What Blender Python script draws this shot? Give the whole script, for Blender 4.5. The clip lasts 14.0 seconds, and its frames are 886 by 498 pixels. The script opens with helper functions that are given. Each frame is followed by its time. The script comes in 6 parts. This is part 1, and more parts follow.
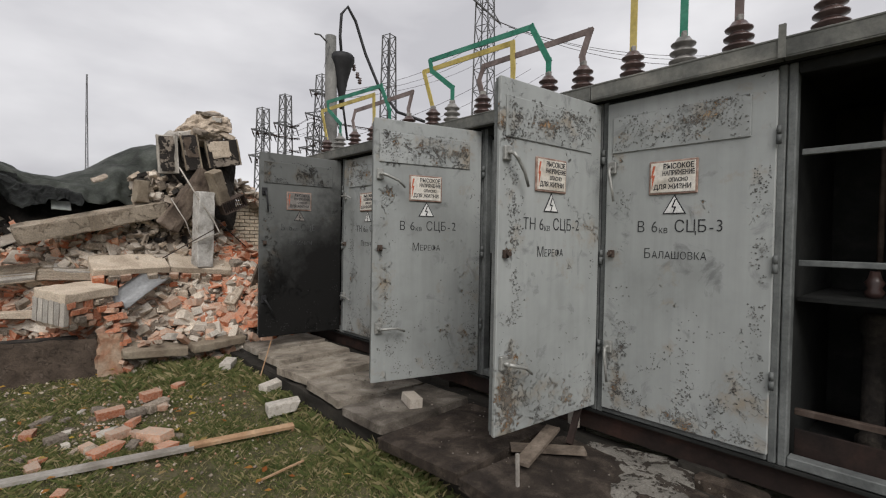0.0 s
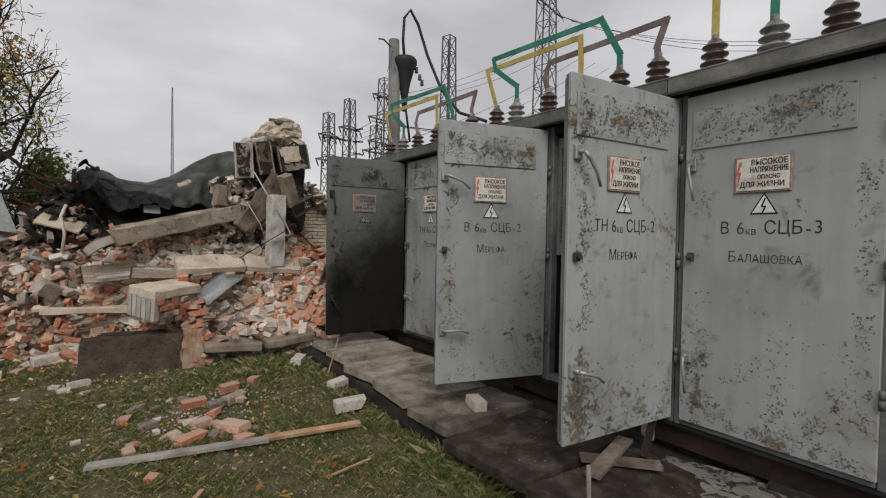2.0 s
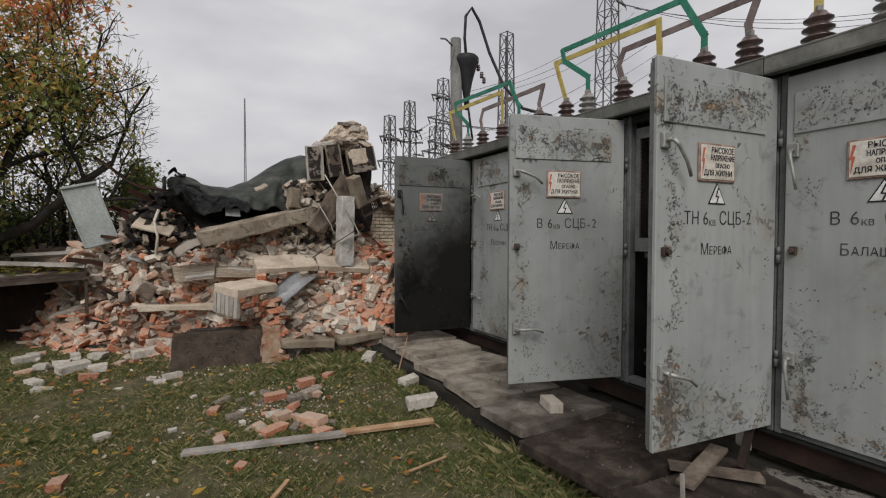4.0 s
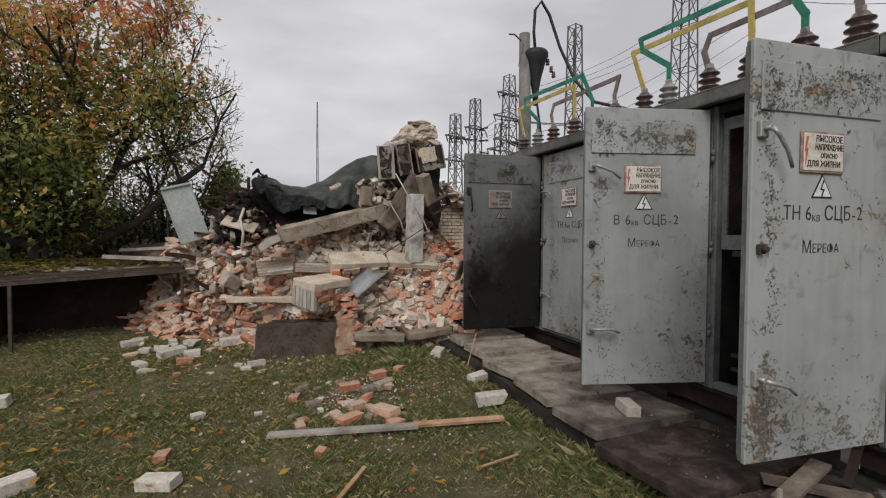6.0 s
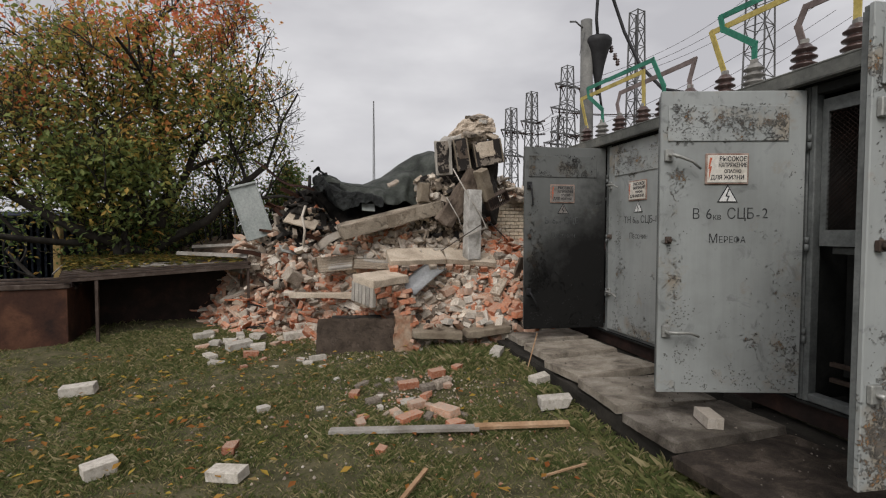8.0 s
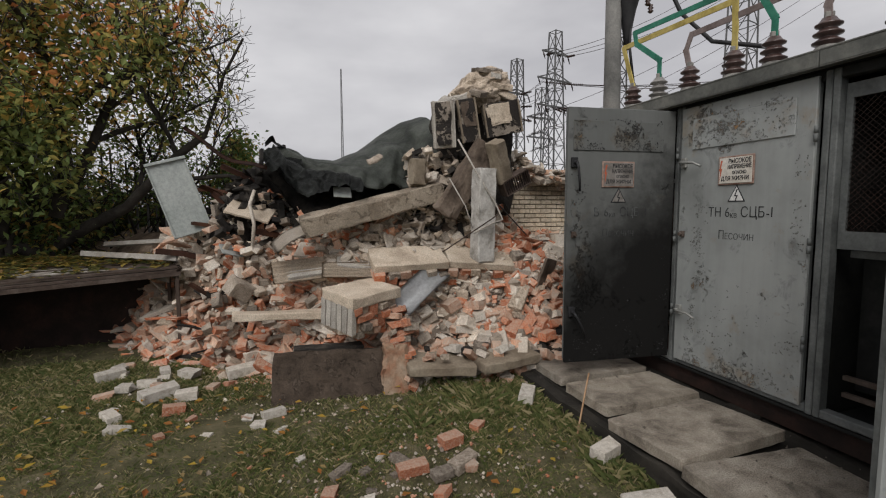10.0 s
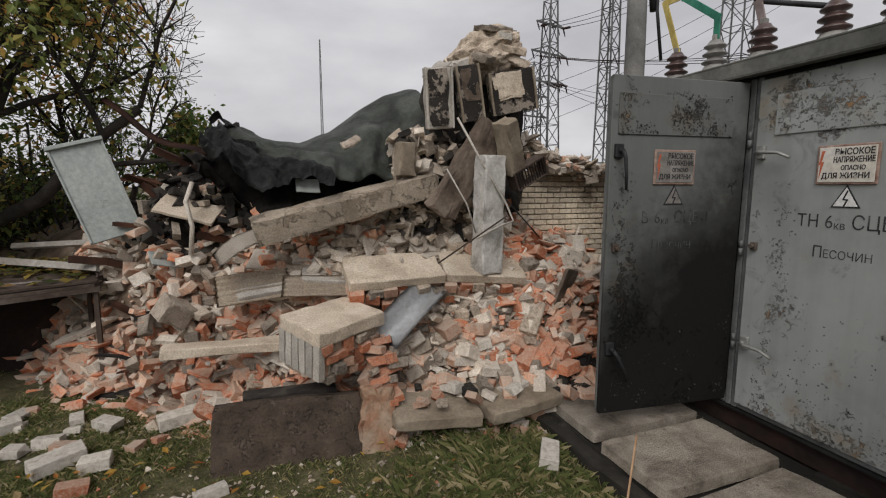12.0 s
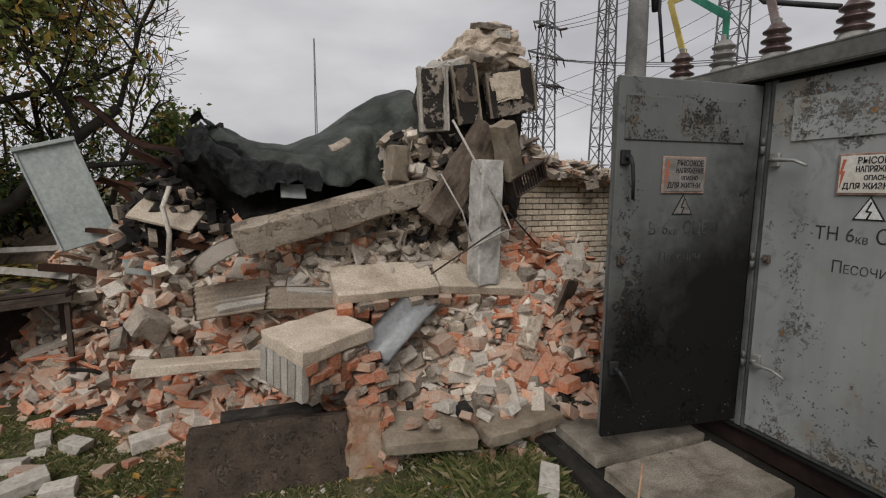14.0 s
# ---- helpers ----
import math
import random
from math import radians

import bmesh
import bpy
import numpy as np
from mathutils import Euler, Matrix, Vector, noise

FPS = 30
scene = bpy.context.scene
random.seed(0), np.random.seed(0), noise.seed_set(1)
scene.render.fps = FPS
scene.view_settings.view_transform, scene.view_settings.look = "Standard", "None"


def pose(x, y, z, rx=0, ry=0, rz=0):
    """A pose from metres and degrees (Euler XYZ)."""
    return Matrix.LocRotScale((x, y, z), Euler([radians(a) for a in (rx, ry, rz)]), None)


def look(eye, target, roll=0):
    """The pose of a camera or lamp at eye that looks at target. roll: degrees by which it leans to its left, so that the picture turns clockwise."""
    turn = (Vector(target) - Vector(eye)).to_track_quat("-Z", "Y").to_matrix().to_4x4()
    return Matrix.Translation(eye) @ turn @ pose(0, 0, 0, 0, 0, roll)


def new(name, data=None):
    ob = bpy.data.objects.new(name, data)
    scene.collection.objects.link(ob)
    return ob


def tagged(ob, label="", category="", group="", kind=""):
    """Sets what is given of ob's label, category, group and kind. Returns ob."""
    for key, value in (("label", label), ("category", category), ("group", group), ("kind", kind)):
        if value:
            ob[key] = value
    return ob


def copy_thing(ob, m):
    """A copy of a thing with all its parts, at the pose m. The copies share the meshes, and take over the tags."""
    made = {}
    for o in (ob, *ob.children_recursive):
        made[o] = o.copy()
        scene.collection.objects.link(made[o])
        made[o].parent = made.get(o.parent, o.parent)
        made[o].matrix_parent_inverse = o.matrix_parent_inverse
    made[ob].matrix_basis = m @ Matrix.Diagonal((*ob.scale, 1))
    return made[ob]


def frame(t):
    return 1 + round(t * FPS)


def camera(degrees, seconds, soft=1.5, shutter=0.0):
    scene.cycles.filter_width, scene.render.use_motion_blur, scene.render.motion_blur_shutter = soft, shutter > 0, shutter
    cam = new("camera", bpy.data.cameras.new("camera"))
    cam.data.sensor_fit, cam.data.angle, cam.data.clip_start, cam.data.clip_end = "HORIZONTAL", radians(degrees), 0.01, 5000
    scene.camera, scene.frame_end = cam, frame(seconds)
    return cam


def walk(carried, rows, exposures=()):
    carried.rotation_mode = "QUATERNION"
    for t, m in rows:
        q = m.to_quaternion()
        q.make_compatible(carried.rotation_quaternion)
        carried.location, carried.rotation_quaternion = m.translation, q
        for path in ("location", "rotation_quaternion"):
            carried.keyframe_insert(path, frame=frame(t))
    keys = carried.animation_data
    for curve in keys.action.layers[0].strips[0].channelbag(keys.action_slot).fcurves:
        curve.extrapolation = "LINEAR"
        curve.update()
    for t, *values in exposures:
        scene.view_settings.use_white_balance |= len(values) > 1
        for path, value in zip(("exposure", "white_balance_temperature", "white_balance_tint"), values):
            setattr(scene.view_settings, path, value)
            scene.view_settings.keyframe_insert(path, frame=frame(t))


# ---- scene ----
cam = camera(86.41, 14.0, soft=1.15)
PATH = [
    (0, (-2.809, -1.538, 1.559), (-1.455, -0.068, 1.516), 1.01),
    (0.5, (-2.806, -1.539, 1.571), (-1.495, -0.030, 1.523), 1.12),
    (1, (-2.812, -1.523, 1.569), (-1.548, 0.026, 1.521), 1.04),
    (1.5, (-2.830, -1.494, 1.557), (-1.608, 0.089, 1.513), 0.82),
    (2, (-2.822, -1.489, 1.573), (-1.661, 0.139, 1.524), 0.96),
    (2.5, (-2.838, -1.476, 1.570), (-1.729, 0.187, 1.522), 0.88),
    (3, (-2.866, -1.454, 1.561), (-1.806, 0.242, 1.513), 0.58),
    (5.5, (-2.914, -1.370, 1.550), (-2.139, 0.472, 1.491), 0.22),
    (6, (-2.947, -1.390, 1.543), (-2.237, 0.479, 1.482), 0.30),
    (6.5, (-2.941, -1.366, 1.546), (-2.304, 0.528, 1.478), 0.07),
    (7, (-2.973, -1.377, 1.537), (-2.393, 0.536, 1.472), 0.18),
    (7.5, (-2.971, -1.340, 1.542), (-2.442, 0.587, 1.468), -0.08),
    (8, (-2.963, -1.275, 1.542), (-2.470, 0.662, 1.465), 0.07),
    (8.2, (-2.978, -1.206, 1.535), (-2.479, 0.730, 1.459), -0.07),
    (10.3, (-2.820, 0.465, 1.740), (-2.200, 2.355, 1.534), 0.03),
    (10.5, (-2.776, 0.578, 1.776), (-2.159, 2.467, 1.547), 0.08),
    (11, (-2.719, 0.856, 1.795), (-2.079, 2.734, 1.549), 0.09),
    (11.5, (-2.694, 1.036, 1.811), (-2.033, 2.906, 1.554), 0.11),
    (12, (-2.660, 1.168, 1.823), (-1.985, 3.032, 1.562), 0.10),
    (12.5, (-2.632, 1.249, 1.828), (-1.948, 3.111, 1.570), 0.18),
    (13, (-2.626, 1.305, 1.846), (-1.928, 3.161, 1.584), 0.21),
    (13.5, (-2.608, 1.330, 1.855), (-1.910, 3.186, 1.592), 0.22),
    (14, (-2.588, 1.342, 1.859), (-1.893, 3.199, 1.601), 0.46),
]
EXPOSURES = [(0, 0.34), (1.5, 0.26), (2, 0.14), (2.5, 0.08), (3, 0.10), (7.5, 0.23), (10.5, 0.10), (11, 0.10), (12, 0.15), (14, 0.06)]
walk(cam, [(t, look(eye, target, roll)) for t, eye, target, roll in PATH], EXPOSURES)

# ---------------------------------------------------------------- world, sun, exposure
world = bpy.data.worlds.new("overcast_sky")
scene.world = world
world.use_nodes = True
wn, wl = world.node_tree.nodes, world.node_tree.links
wn.clear()
w_out, w_bg = wn.new("ShaderNodeOutputWorld"), wn.new("ShaderNodeBackground")
sky = wn.new("ShaderNodeTexSky")
sky.sky_type = "NISHITA"
sky.sun_disc = False
sky.sun_elevation, sky.sun_rotation = radians(48), radians(215)
sky.dust_density = 4.0
sky_dim = wn.new("ShaderNodeVectorMath")
sky_dim.operation = "SCALE"
sky_dim.inputs["Scale"].default_value = 0.07
w_co, w_map, w_noise, w_ramp = (wn.new(k) for k in ("ShaderNodeTexCoord", "ShaderNodeMapping", "ShaderNodeTexNoise", "ShaderNodeValToRGB"))
w_map.inputs["Scale"].default_value = (1.0, 1.0, 2.6)
w_noise.inputs["Scale"].default_value, w_noise.inputs["Detail"].default_value = 2.1, 5.0
w_noise.inputs["Roughness"].default_value = 0.5
w_ramp.color_ramp.elements[0].position, w_ramp.color_ramp.elements[0].color = 0.35, (0.50, 0.493, 0.518, 1)
w_ramp.color_ramp.elements[1].position, w_ramp.color_ramp.elements[1].color = 0.66, (0.765, 0.755, 0.77, 1)
w_mix = wn.new("ShaderNodeMix")
w_mix.data_type = "RGBA"
w_mix.inputs["Factor"].default_value = 0.93
wl.new(w_co.outputs["Generated"], w_map.inputs["Vector"])
wl.new(w_map.outputs["Vector"], w_noise.inputs["Vector"])
wl.new(w_noise.outputs["Fac"], w_ramp.inputs["Fac"])
wl.new(sky.outputs["Color"], sky_dim.inputs[0])
wl.new(sky_dim.outputs["Vector"], w_mix.inputs["A"])
wl.new(w_ramp.outputs["Color"], w_mix.inputs["B"])
wl.new(w_mix.outputs["Result"], w_bg.inputs["Color"])
w_bg.inputs["Strength"].default_value = 0.93
wl.new(w_bg.outputs["Background"], w_out.inputs["Surface"])

sun = new("sun", bpy.data.lights.new("sun", "SUN"))
sun.data.energy, sun.data.angle, sun.data.color = 1.7, radians(35), (1.0, 0.97, 0.93)
sun.matrix_world = look((-6, -8, 11), (0, 2, 0))


# ---------------------------------------------------------------- materials
def nodes_of(name):
    m = bpy.data.materials.new(name)
    m.use_nodes = True
    nt = m.node_tree
    return m, nt, nt.nodes["Principled BSDF"]


def ramp(nt, fac, stops):
    r = nt.nodes.new("ShaderNodeValToRGB")
    while len(r.color_ramp.elements) < len(stops):
        r.color_ramp.elements.new(0.5)
    for e, (p, c) in zip(r.color_ramp.elements, stops):
        e.position, e.color = p, (*c, 1) if len(c) == 3 else c
    nt.links.new(fac, r.inputs["Fac"])
    return r.outputs["Color"]


def noise_of(nt, co, scale, detail=6, rough=0.6, distort=0.0):
    n = nt.nodes.new("ShaderNodeTexNoise")
    n.inputs["Scale"].default_value, n.inputs["Detail"].default_value = scale, detail
    n.inputs["Roughness"].default_value, n.inputs["Distortion"].default_value = rough, distort
    nt.links.new(co, n.inputs["Vector"])
    return n.outputs["Fac"]


def maths(nt, op, a, b=None, c=None, clamp=False):
    n = nt.nodes.new("ShaderNodeMath")
    n.operation, n.use_clamp = op, clamp
    for i, v in enumerate((a, b, c)):
        if v is None:
            continue
        if isinstance(v, (int, float)):
            n.inputs[i].default_value = v
        else:
            nt.links.new(v, n.inputs[i])
    return n.outputs[0]


def mixed(nt, fac, a, b, mode="MIX"):
    n = nt.nodes.new("ShaderNodeMix")
    n.data_type, n.blend_type = "RGBA", mode
    for key, v in (("Factor", fac), ("A", a), ("B", b)):
        if isinstance(v, (int, float)):
            n.inputs[key].default_value = v
        elif isinstance(v, tuple):
            n.inputs[key].default_value = (*v, 1)
        else:
            nt.links.new(v, n.inputs[key])
    return n.outputs["Result"]


def bumped(nt, bsdf, height, strength, dist):
    b = nt.nodes.new("ShaderNodeBump")
    b.inputs["Strength"].default_value, b.inputs["Distance"].default_value = strength, dist
    nt.links.new(height, b.inputs["Height"])
    nt.links.new(b.outputs["Normal"], bsdf.inputs["Normal"])


def coords(nt, shift=True):
    """Object coordinates, shifted at random from object to object."""
    co = nt.nodes.new("ShaderNodeTexCoord").outputs["Object"]
    if not shift:
        return co
    info = nt.nodes.new("ShaderNodeObjectInfo").outputs["Random"]
    add = nt.nodes.new("ShaderNodeVectorMath")
    add.operation = "ADD"
    nt.links.new(co, add.inputs[0])
    nt.links.new(maths(nt, "MULTIPLY", info, 37.0), add.inputs[1])
    return add.outputs["Vector"]


def surface(name, dark, mid, light, s1=2.0, s2=30.0, rough=0.85, bump=0.4, dist=0.01, metal=0.0, vary=0.0, spec=0.3, dust=None):
    """Rough weathered surface: stains at one scale, grain at another; vary: change from piece to piece."""
    m, nt, b = nodes_of(name)
    co = coords(nt)
    big, fine = noise_of(nt, co, s1, 5, 0.6, 0.4), noise_of(nt, co, s2, 6, 0.7)
    col = ramp(nt, big, [(0.28, dark), (0.5, mid), (0.72, light)])
    lo, hi = (0.46, 1.34) if vary else (0.66, 1.18)
    grain = ramp(nt, fine, [(0.3, (lo, lo, lo)), (0.7, (hi, hi, hi))])
    col = mixed(nt, 0.75, col, grain, "MULTIPLY")
    if vary:
        info = nt.nodes.new("ShaderNodeObjectInfo").outputs["Random"]
        isl = nt.nodes.new("ShaderNodeNewGeometry").outputs["Random Per Island"]
        rnd = maths(nt, "FRACT", maths(nt, "ADD", info, isl))
        tone = ramp(nt, rnd, [(0.0, (1 - vary,) * 3), (0.5, (1.0, 1.0, 1.0)), (1.0, (1 + vary, 1 + vary * 0.9, 1 + vary * 0.75))])
        col = mixed(nt, 1.0, col, tone, "MULTIPLY")
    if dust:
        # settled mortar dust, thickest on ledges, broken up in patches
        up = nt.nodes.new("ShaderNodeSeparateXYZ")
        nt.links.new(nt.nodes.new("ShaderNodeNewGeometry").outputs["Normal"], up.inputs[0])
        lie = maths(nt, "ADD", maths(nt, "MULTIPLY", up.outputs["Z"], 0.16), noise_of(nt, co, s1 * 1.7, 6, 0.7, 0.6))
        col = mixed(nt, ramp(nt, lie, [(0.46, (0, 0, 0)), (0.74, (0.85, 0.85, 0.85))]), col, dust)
    nt.links.new(col, b.inputs["Base Color"])
    b.inputs["Roughness"].default_value, b.inputs["Metallic"].default_value = rough, metal
    b.inputs["Specular IOR Level"].default_value = spec
    bumped(nt, b, maths(nt, "ADD", big, maths(nt, "MULTIPLY", fine, 0.6)), bump, dist)
    return m


def peeling_paint(name, soot=False):
    """Grey enamel on a steel door: flaking along the top plate and in patches, rust under it; u to the free edge, z up."""
    m, nt, b = nodes_of(name)
    tc = nt.nodes.new("ShaderNodeTexCoord").outputs["Object"]
    co = coords(nt)
    sep = nt.nodes.new("ShaderNodeSeparateXYZ")
    nt.links.new(tc, sep.inputs[0])
    u, z = sep.outputs["X"], sep.outputs["Z"]
    plate = maths(nt, "MULTIPLY",
                  maths(nt, "SUBTRACT", 1.0, maths(nt, "MULTIPLY", maths(nt, "ABSOLUTE", maths(nt, "SUBTRACT", z, 1.72)), 5.5), clamp=True),
                  maths(nt, "SUBTRACT", 1.0, maths(nt, "MULTIPLY", maths(nt, "ABSOLUTE", maths(nt, "SUBTRACT", u, 0.48)), 1.6), clamp=True))
    low = maths(nt, "SUBTRACT", 1.0, maths(nt, "MULTIPLY", z, 1.5), clamp=True)
    edge = maths(nt, "SUBTRACT", 1.0, maths(nt, "MULTIPLY", maths(nt, "ABSOLUTE", maths(nt, "SUBTRACT", u, 0.80)), 9.0), clamp=True)
    patch = noise_of(nt, co, 2.3, 4, 0.6, 0.5)
    flake = maths(nt, "ADD", maths(nt, "MULTIPLY", noise_of(nt, co, 46, 8, 0.7, 1.2), 0.62), maths(nt, "MULTIPLY", noise_of(nt, co, 14, 5, 0.7, 0.8), 0.38))
    zone = maths(nt, "ADD", maths(nt, "MULTIPLY", plate, 0.17), maths(nt, "ADD", maths(nt, "MULTIPLY", low, 0.07), maths(nt, "MULTIPLY", edge, 0.085)))
    zone = maths(nt, "ADD", zone, maths(nt, "MULTIPLY", maths(nt, "SUBTRACT", patch, 0.60), 0.62))
    raw = maths(nt, "ADD", flake, zone)
    peel = ramp(nt, raw, [(0.618, (0, 0, 0)), (0.630, (1, 1, 1))])
    curl = ramp(nt, raw, [(0.585, (0, 0, 0)), (0.615, (1, 1, 1)), (0.630, (0, 0, 0))])
    stain = noise_of(nt, co, 1.7, 5, 0.6)
    paint = ramp(nt, stain, [(0.28, (0.245, 0.256, 0.249)), (0.5, (0.318, 0.333, 0.327)), (0.74, (0.375, 0.39, 0.383))])
    drip = nt.nodes.new("ShaderNodeMapping")
    drip.inputs["Scale"].default_value = (16, 16, 0.9)
    nt.links.new(co, drip.inputs["Vector"])
    streak = noise_of(nt, drip.outputs["Vector"], 1.0, 5, 0.6)
    paint = mixed(nt, 0.28, paint, ramp(nt, streak, [(0.35, (0.72, 0.72, 0.70)), (0.6, (1.05, 1.05, 1.05))]), "MULTIPLY")
    smudge = ramp(nt, noise_of(nt, co, 5.0, 5, 0.65, 0.8), [(0.58, (1, 1, 1)), (0.70, (0.36, 0.36, 0.37))])
    paint = mixed(nt, 0.6, paint, smudge, "MULTIPLY")
    under = ramp(nt, noise_of(nt, co, 5.5, 6, 0.65), [(0.36, (0.045, 0.042, 0.040)), (0.50, (0.13, 0.115, 0.098)), (0.58, (0.27, 0.15, 0.065)), (0.68, (0.44, 0.35, 0.24))])
    halo = ramp(nt, maths(nt, "ADD", noise_of(nt, co, 4.5, 5, 0.7), maths(nt, "MULTIPLY", zone, 1.1)), [(0.54, (0, 0, 0)), (0.72, (0.6, 0.6, 0.6))])
    paint = mixed(nt, halo, paint, (0.27, 0.205, 0.13))
    # flake rims mixed paler: the highlight on their curl is put into the colour
    paint = mixed(nt, maths(nt, "MULTIPLY", curl, 0.45), paint, (0.50, 0.51, 0.50))
    col = mixed(nt, peel, paint, under)
    if soot:
        wob = maths(nt, "MULTIPLY", maths(nt, "SUBTRACT", noise_of(nt, co, 3.0, 6, 0.65), 0.5), 0.9)
        reach = maths(nt, "ADD", wob, maths(nt, "ADD", maths(nt, "MULTIPLY", maths(nt, "SUBTRACT", 1.35, z), 0.75), maths(nt, "MULTIPLY", maths(nt, "SUBTRACT", 0.62, u), 0.55)))
        burnt = ramp(nt, reach, [(0.0, (0.10, 0.10, 0.10)), (0.30, (0.75, 0.75, 0.75)), (0.60, (1, 1, 1))])
        col = mixed(nt, burnt, mixed(nt, 0.62, col, (0.042, 0.0415, 0.039)), (0.011, 0.0108, 0.0105))
    nt.links.new(col, b.inputs["Base Color"])
    nt.links.new(ramp(nt, peel, [(0.0, (0.75,) * 3 if soot else (0.45,) * 3), (1.0, (0.9,) * 3)]), b.inputs["Roughness"])
    b.inputs["Specular IOR Level"].default_value = 0.12 if soot else 0.4
    h = maths(nt, "ADD", maths(nt, "MULTIPLY", peel, -0.6), maths(nt, "ADD", maths(nt, "MULTIPLY", curl, 0.9), maths(nt, "MULTIPLY", stain, 0.25)))
    bumped(nt, b, h, 1.0, 0.014)
    return m


def mottled(name, coat, bare, share=0.5, scale=5.0, rough=0.9):
    """A coat that has come off in sharp-edged patches: coat over bare masonry, grain on both."""
    m, nt, b = nodes_of(name)
    co = coords(nt)
    edge = maths(nt, "ADD", maths(nt, "MULTIPLY", noise_of(nt, co, scale, 3, 0.6, 0.7), 0.7), maths(nt, "MULTIPLY", noise_of(nt, co, scale * 6, 6, 0.7), 0.3))
    gone = ramp(nt, edge, [(share - 0.012, (0, 0, 0)), (share + 0.012, (1, 1, 1))])
    fine = noise_of(nt, co, 85, 6, 0.7)
    grain = ramp(nt, fine, [(0.3, (0.5, 0.5, 0.5)), (0.7, (1.3, 1.3, 1.3))])
    wash = ramp(nt, noise_of(nt, co, scale * 0.6, 4, 0.6), [(0.3, (0.6, 0.6, 0.6)), (0.7, (1.2, 1.2, 1.2))])
    col = mixed(nt, 1.0, mixed(nt, 0.85, mixed(nt, gone, coat, bare), grain, "MULTIPLY"), wash, "MULTIPLY")
    nt.links.new(col, b.inputs["Base Color"])
    b.inputs["Roughness"].default_value, b.inputs["Specular IOR Level"].default_value = rough, 0.25
    bumped(nt, b, maths(nt, "ADD", maths(nt, "MULTIPLY", gone, -0.8), maths(nt, "MULTIPLY", fine, 0.5)), 1.0, 0.010)
    return m


def leaf_material(name, stops, rough=0.6, climb=0.0):
    m, nt, b = nodes_of(name)
    isl = nt.nodes.new("ShaderNodeNewGeometry").outputs["Random Per Island"]
    if climb:
        pos = nt.nodes.new("ShaderNodeSeparateXYZ")
        here = nt.nodes.new("ShaderNodeTexCoord").outputs["Object"]
        nt.links.new(here, pos.inputs[0])
        tint = maths(nt, "SUBTRACT", noise_of(nt, here, 1.3, 3, 0.5), 0.5)
        high = maths(nt, "MULTIPLY", maths(nt, "SUBTRACT", pos.outputs["Z"], 2.3), climb)
        isl = maths(nt, "ADD", maths(nt, "MULTIPLY", isl, 0.72), maths(nt, "ADD", maths(nt, "MULTIPLY", tint, 1.1), high), clamp=True)
    col = ramp(nt, isl, stops)
    nt.links.new(col, b.inputs["Base Color"])
    b.inputs["Roughness"].default_value = rough
    b.inputs["Specular IOR Level"].default_value = 0.25
    thin, both = nt.nodes.new("ShaderNodeBsdfTranslucent"), nt.nodes.new("ShaderNodeMixShader")
    both.inputs["Fac"].default_value = 0.45
    nt.links.new(col, thin.inputs["Color"])
    nt.links.new(b.outputs["BSDF"], both.inputs[1])
    nt.links.new(thin.outputs["BSDF"], both.inputs[2])
    nt.links.new(both.outputs["Shader"], nt.nodes["Material Output"].inputs["Surface"])
    return m


def plain(name, col, rough=0.5, metal=0.0):
    return surface(name, tuple(c * 0.75 for c in col), col, tuple(min(1, c * 1.18) for c in col), 6, 60, rough, 0.15, 0.002, metal)


M_PAINT, M_SOOT = peeling_paint("flaking_grey_enamel"), peeling_paint("sooty_grey_enamel", True)
M_CHIP = surface("curled_grey_paint", (0.06, 0.058, 0.052), (0.15, 0.15, 0.142), (0.30, 0.31, 0.30), 30, 90, 0.55, 0.1, 0.001)
M_CHIPD = surface("sooty_paint_chips", (0.012, 0.012, 0.012), (0.030, 0.030, 0.030), (0.06, 0.06, 0.06), 30, 90, 0.7, 0.1, 0.001)
M_FRAME = surface("grey_painted_steel", (0.07, 0.075, 0.075), (0.135, 0.143, 0.14), (0.19, 0.20, 0.197), 5, 45, 0.6, 0.3, 0.003)
# near-black: shade inside the bays and over the doors, put into the colour
M_INNER = surface("shade_dark_cabinet_inside", (0.008, 0.008, 0.008), (0.016, 0.017, 0.016), (0.032, 0.032, 0.030), 4, 40, 0.85, 0.2, 0.003)
M_ROOF = surface("weathered_roof_steel", (0.065, 0.067, 0.063), (0.135, 0.137, 0.125), (0.23, 0.225, 0.20), 3, 35, 0.75, 0.4, 0.005)
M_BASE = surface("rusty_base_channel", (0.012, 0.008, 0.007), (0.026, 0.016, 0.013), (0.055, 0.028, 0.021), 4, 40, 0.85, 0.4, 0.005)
M_STEEL = plain("worn_bare_steel", (0.36, 0.36, 0.34), 0.5, 0.5)
M_SIGN = surface("white_enamel_sign", (0.42, 0.37, 0.30), (0.66, 0.62, 0.55), (0.74, 0.71, 0.66), 6, 40, 0.4, 0.15, 0.002)
M_SIGNSOOT = surface("smoke_stained_enamel", (0.10, 0.09, 0.08), (0.20, 0.185, 0.17), (0.32, 0.30, 0.28), 9, 40, 0.6, 0.15, 0.002)
M_SIGNRIM = surface("rusty_sign_rim", (0.16, 0.08, 0.055), (0.30, 0.20, 0.16), (0.45, 0.36, 0.31), 18, 60, 0.7, 0.3, 0.003)
M_RED = plain("faded_red_enamel", (0.50, 0.13, 0.07), 0.5)
M_INK = plain("black_lettering_paint", (0.022, 0.022, 0.026), 0.7)
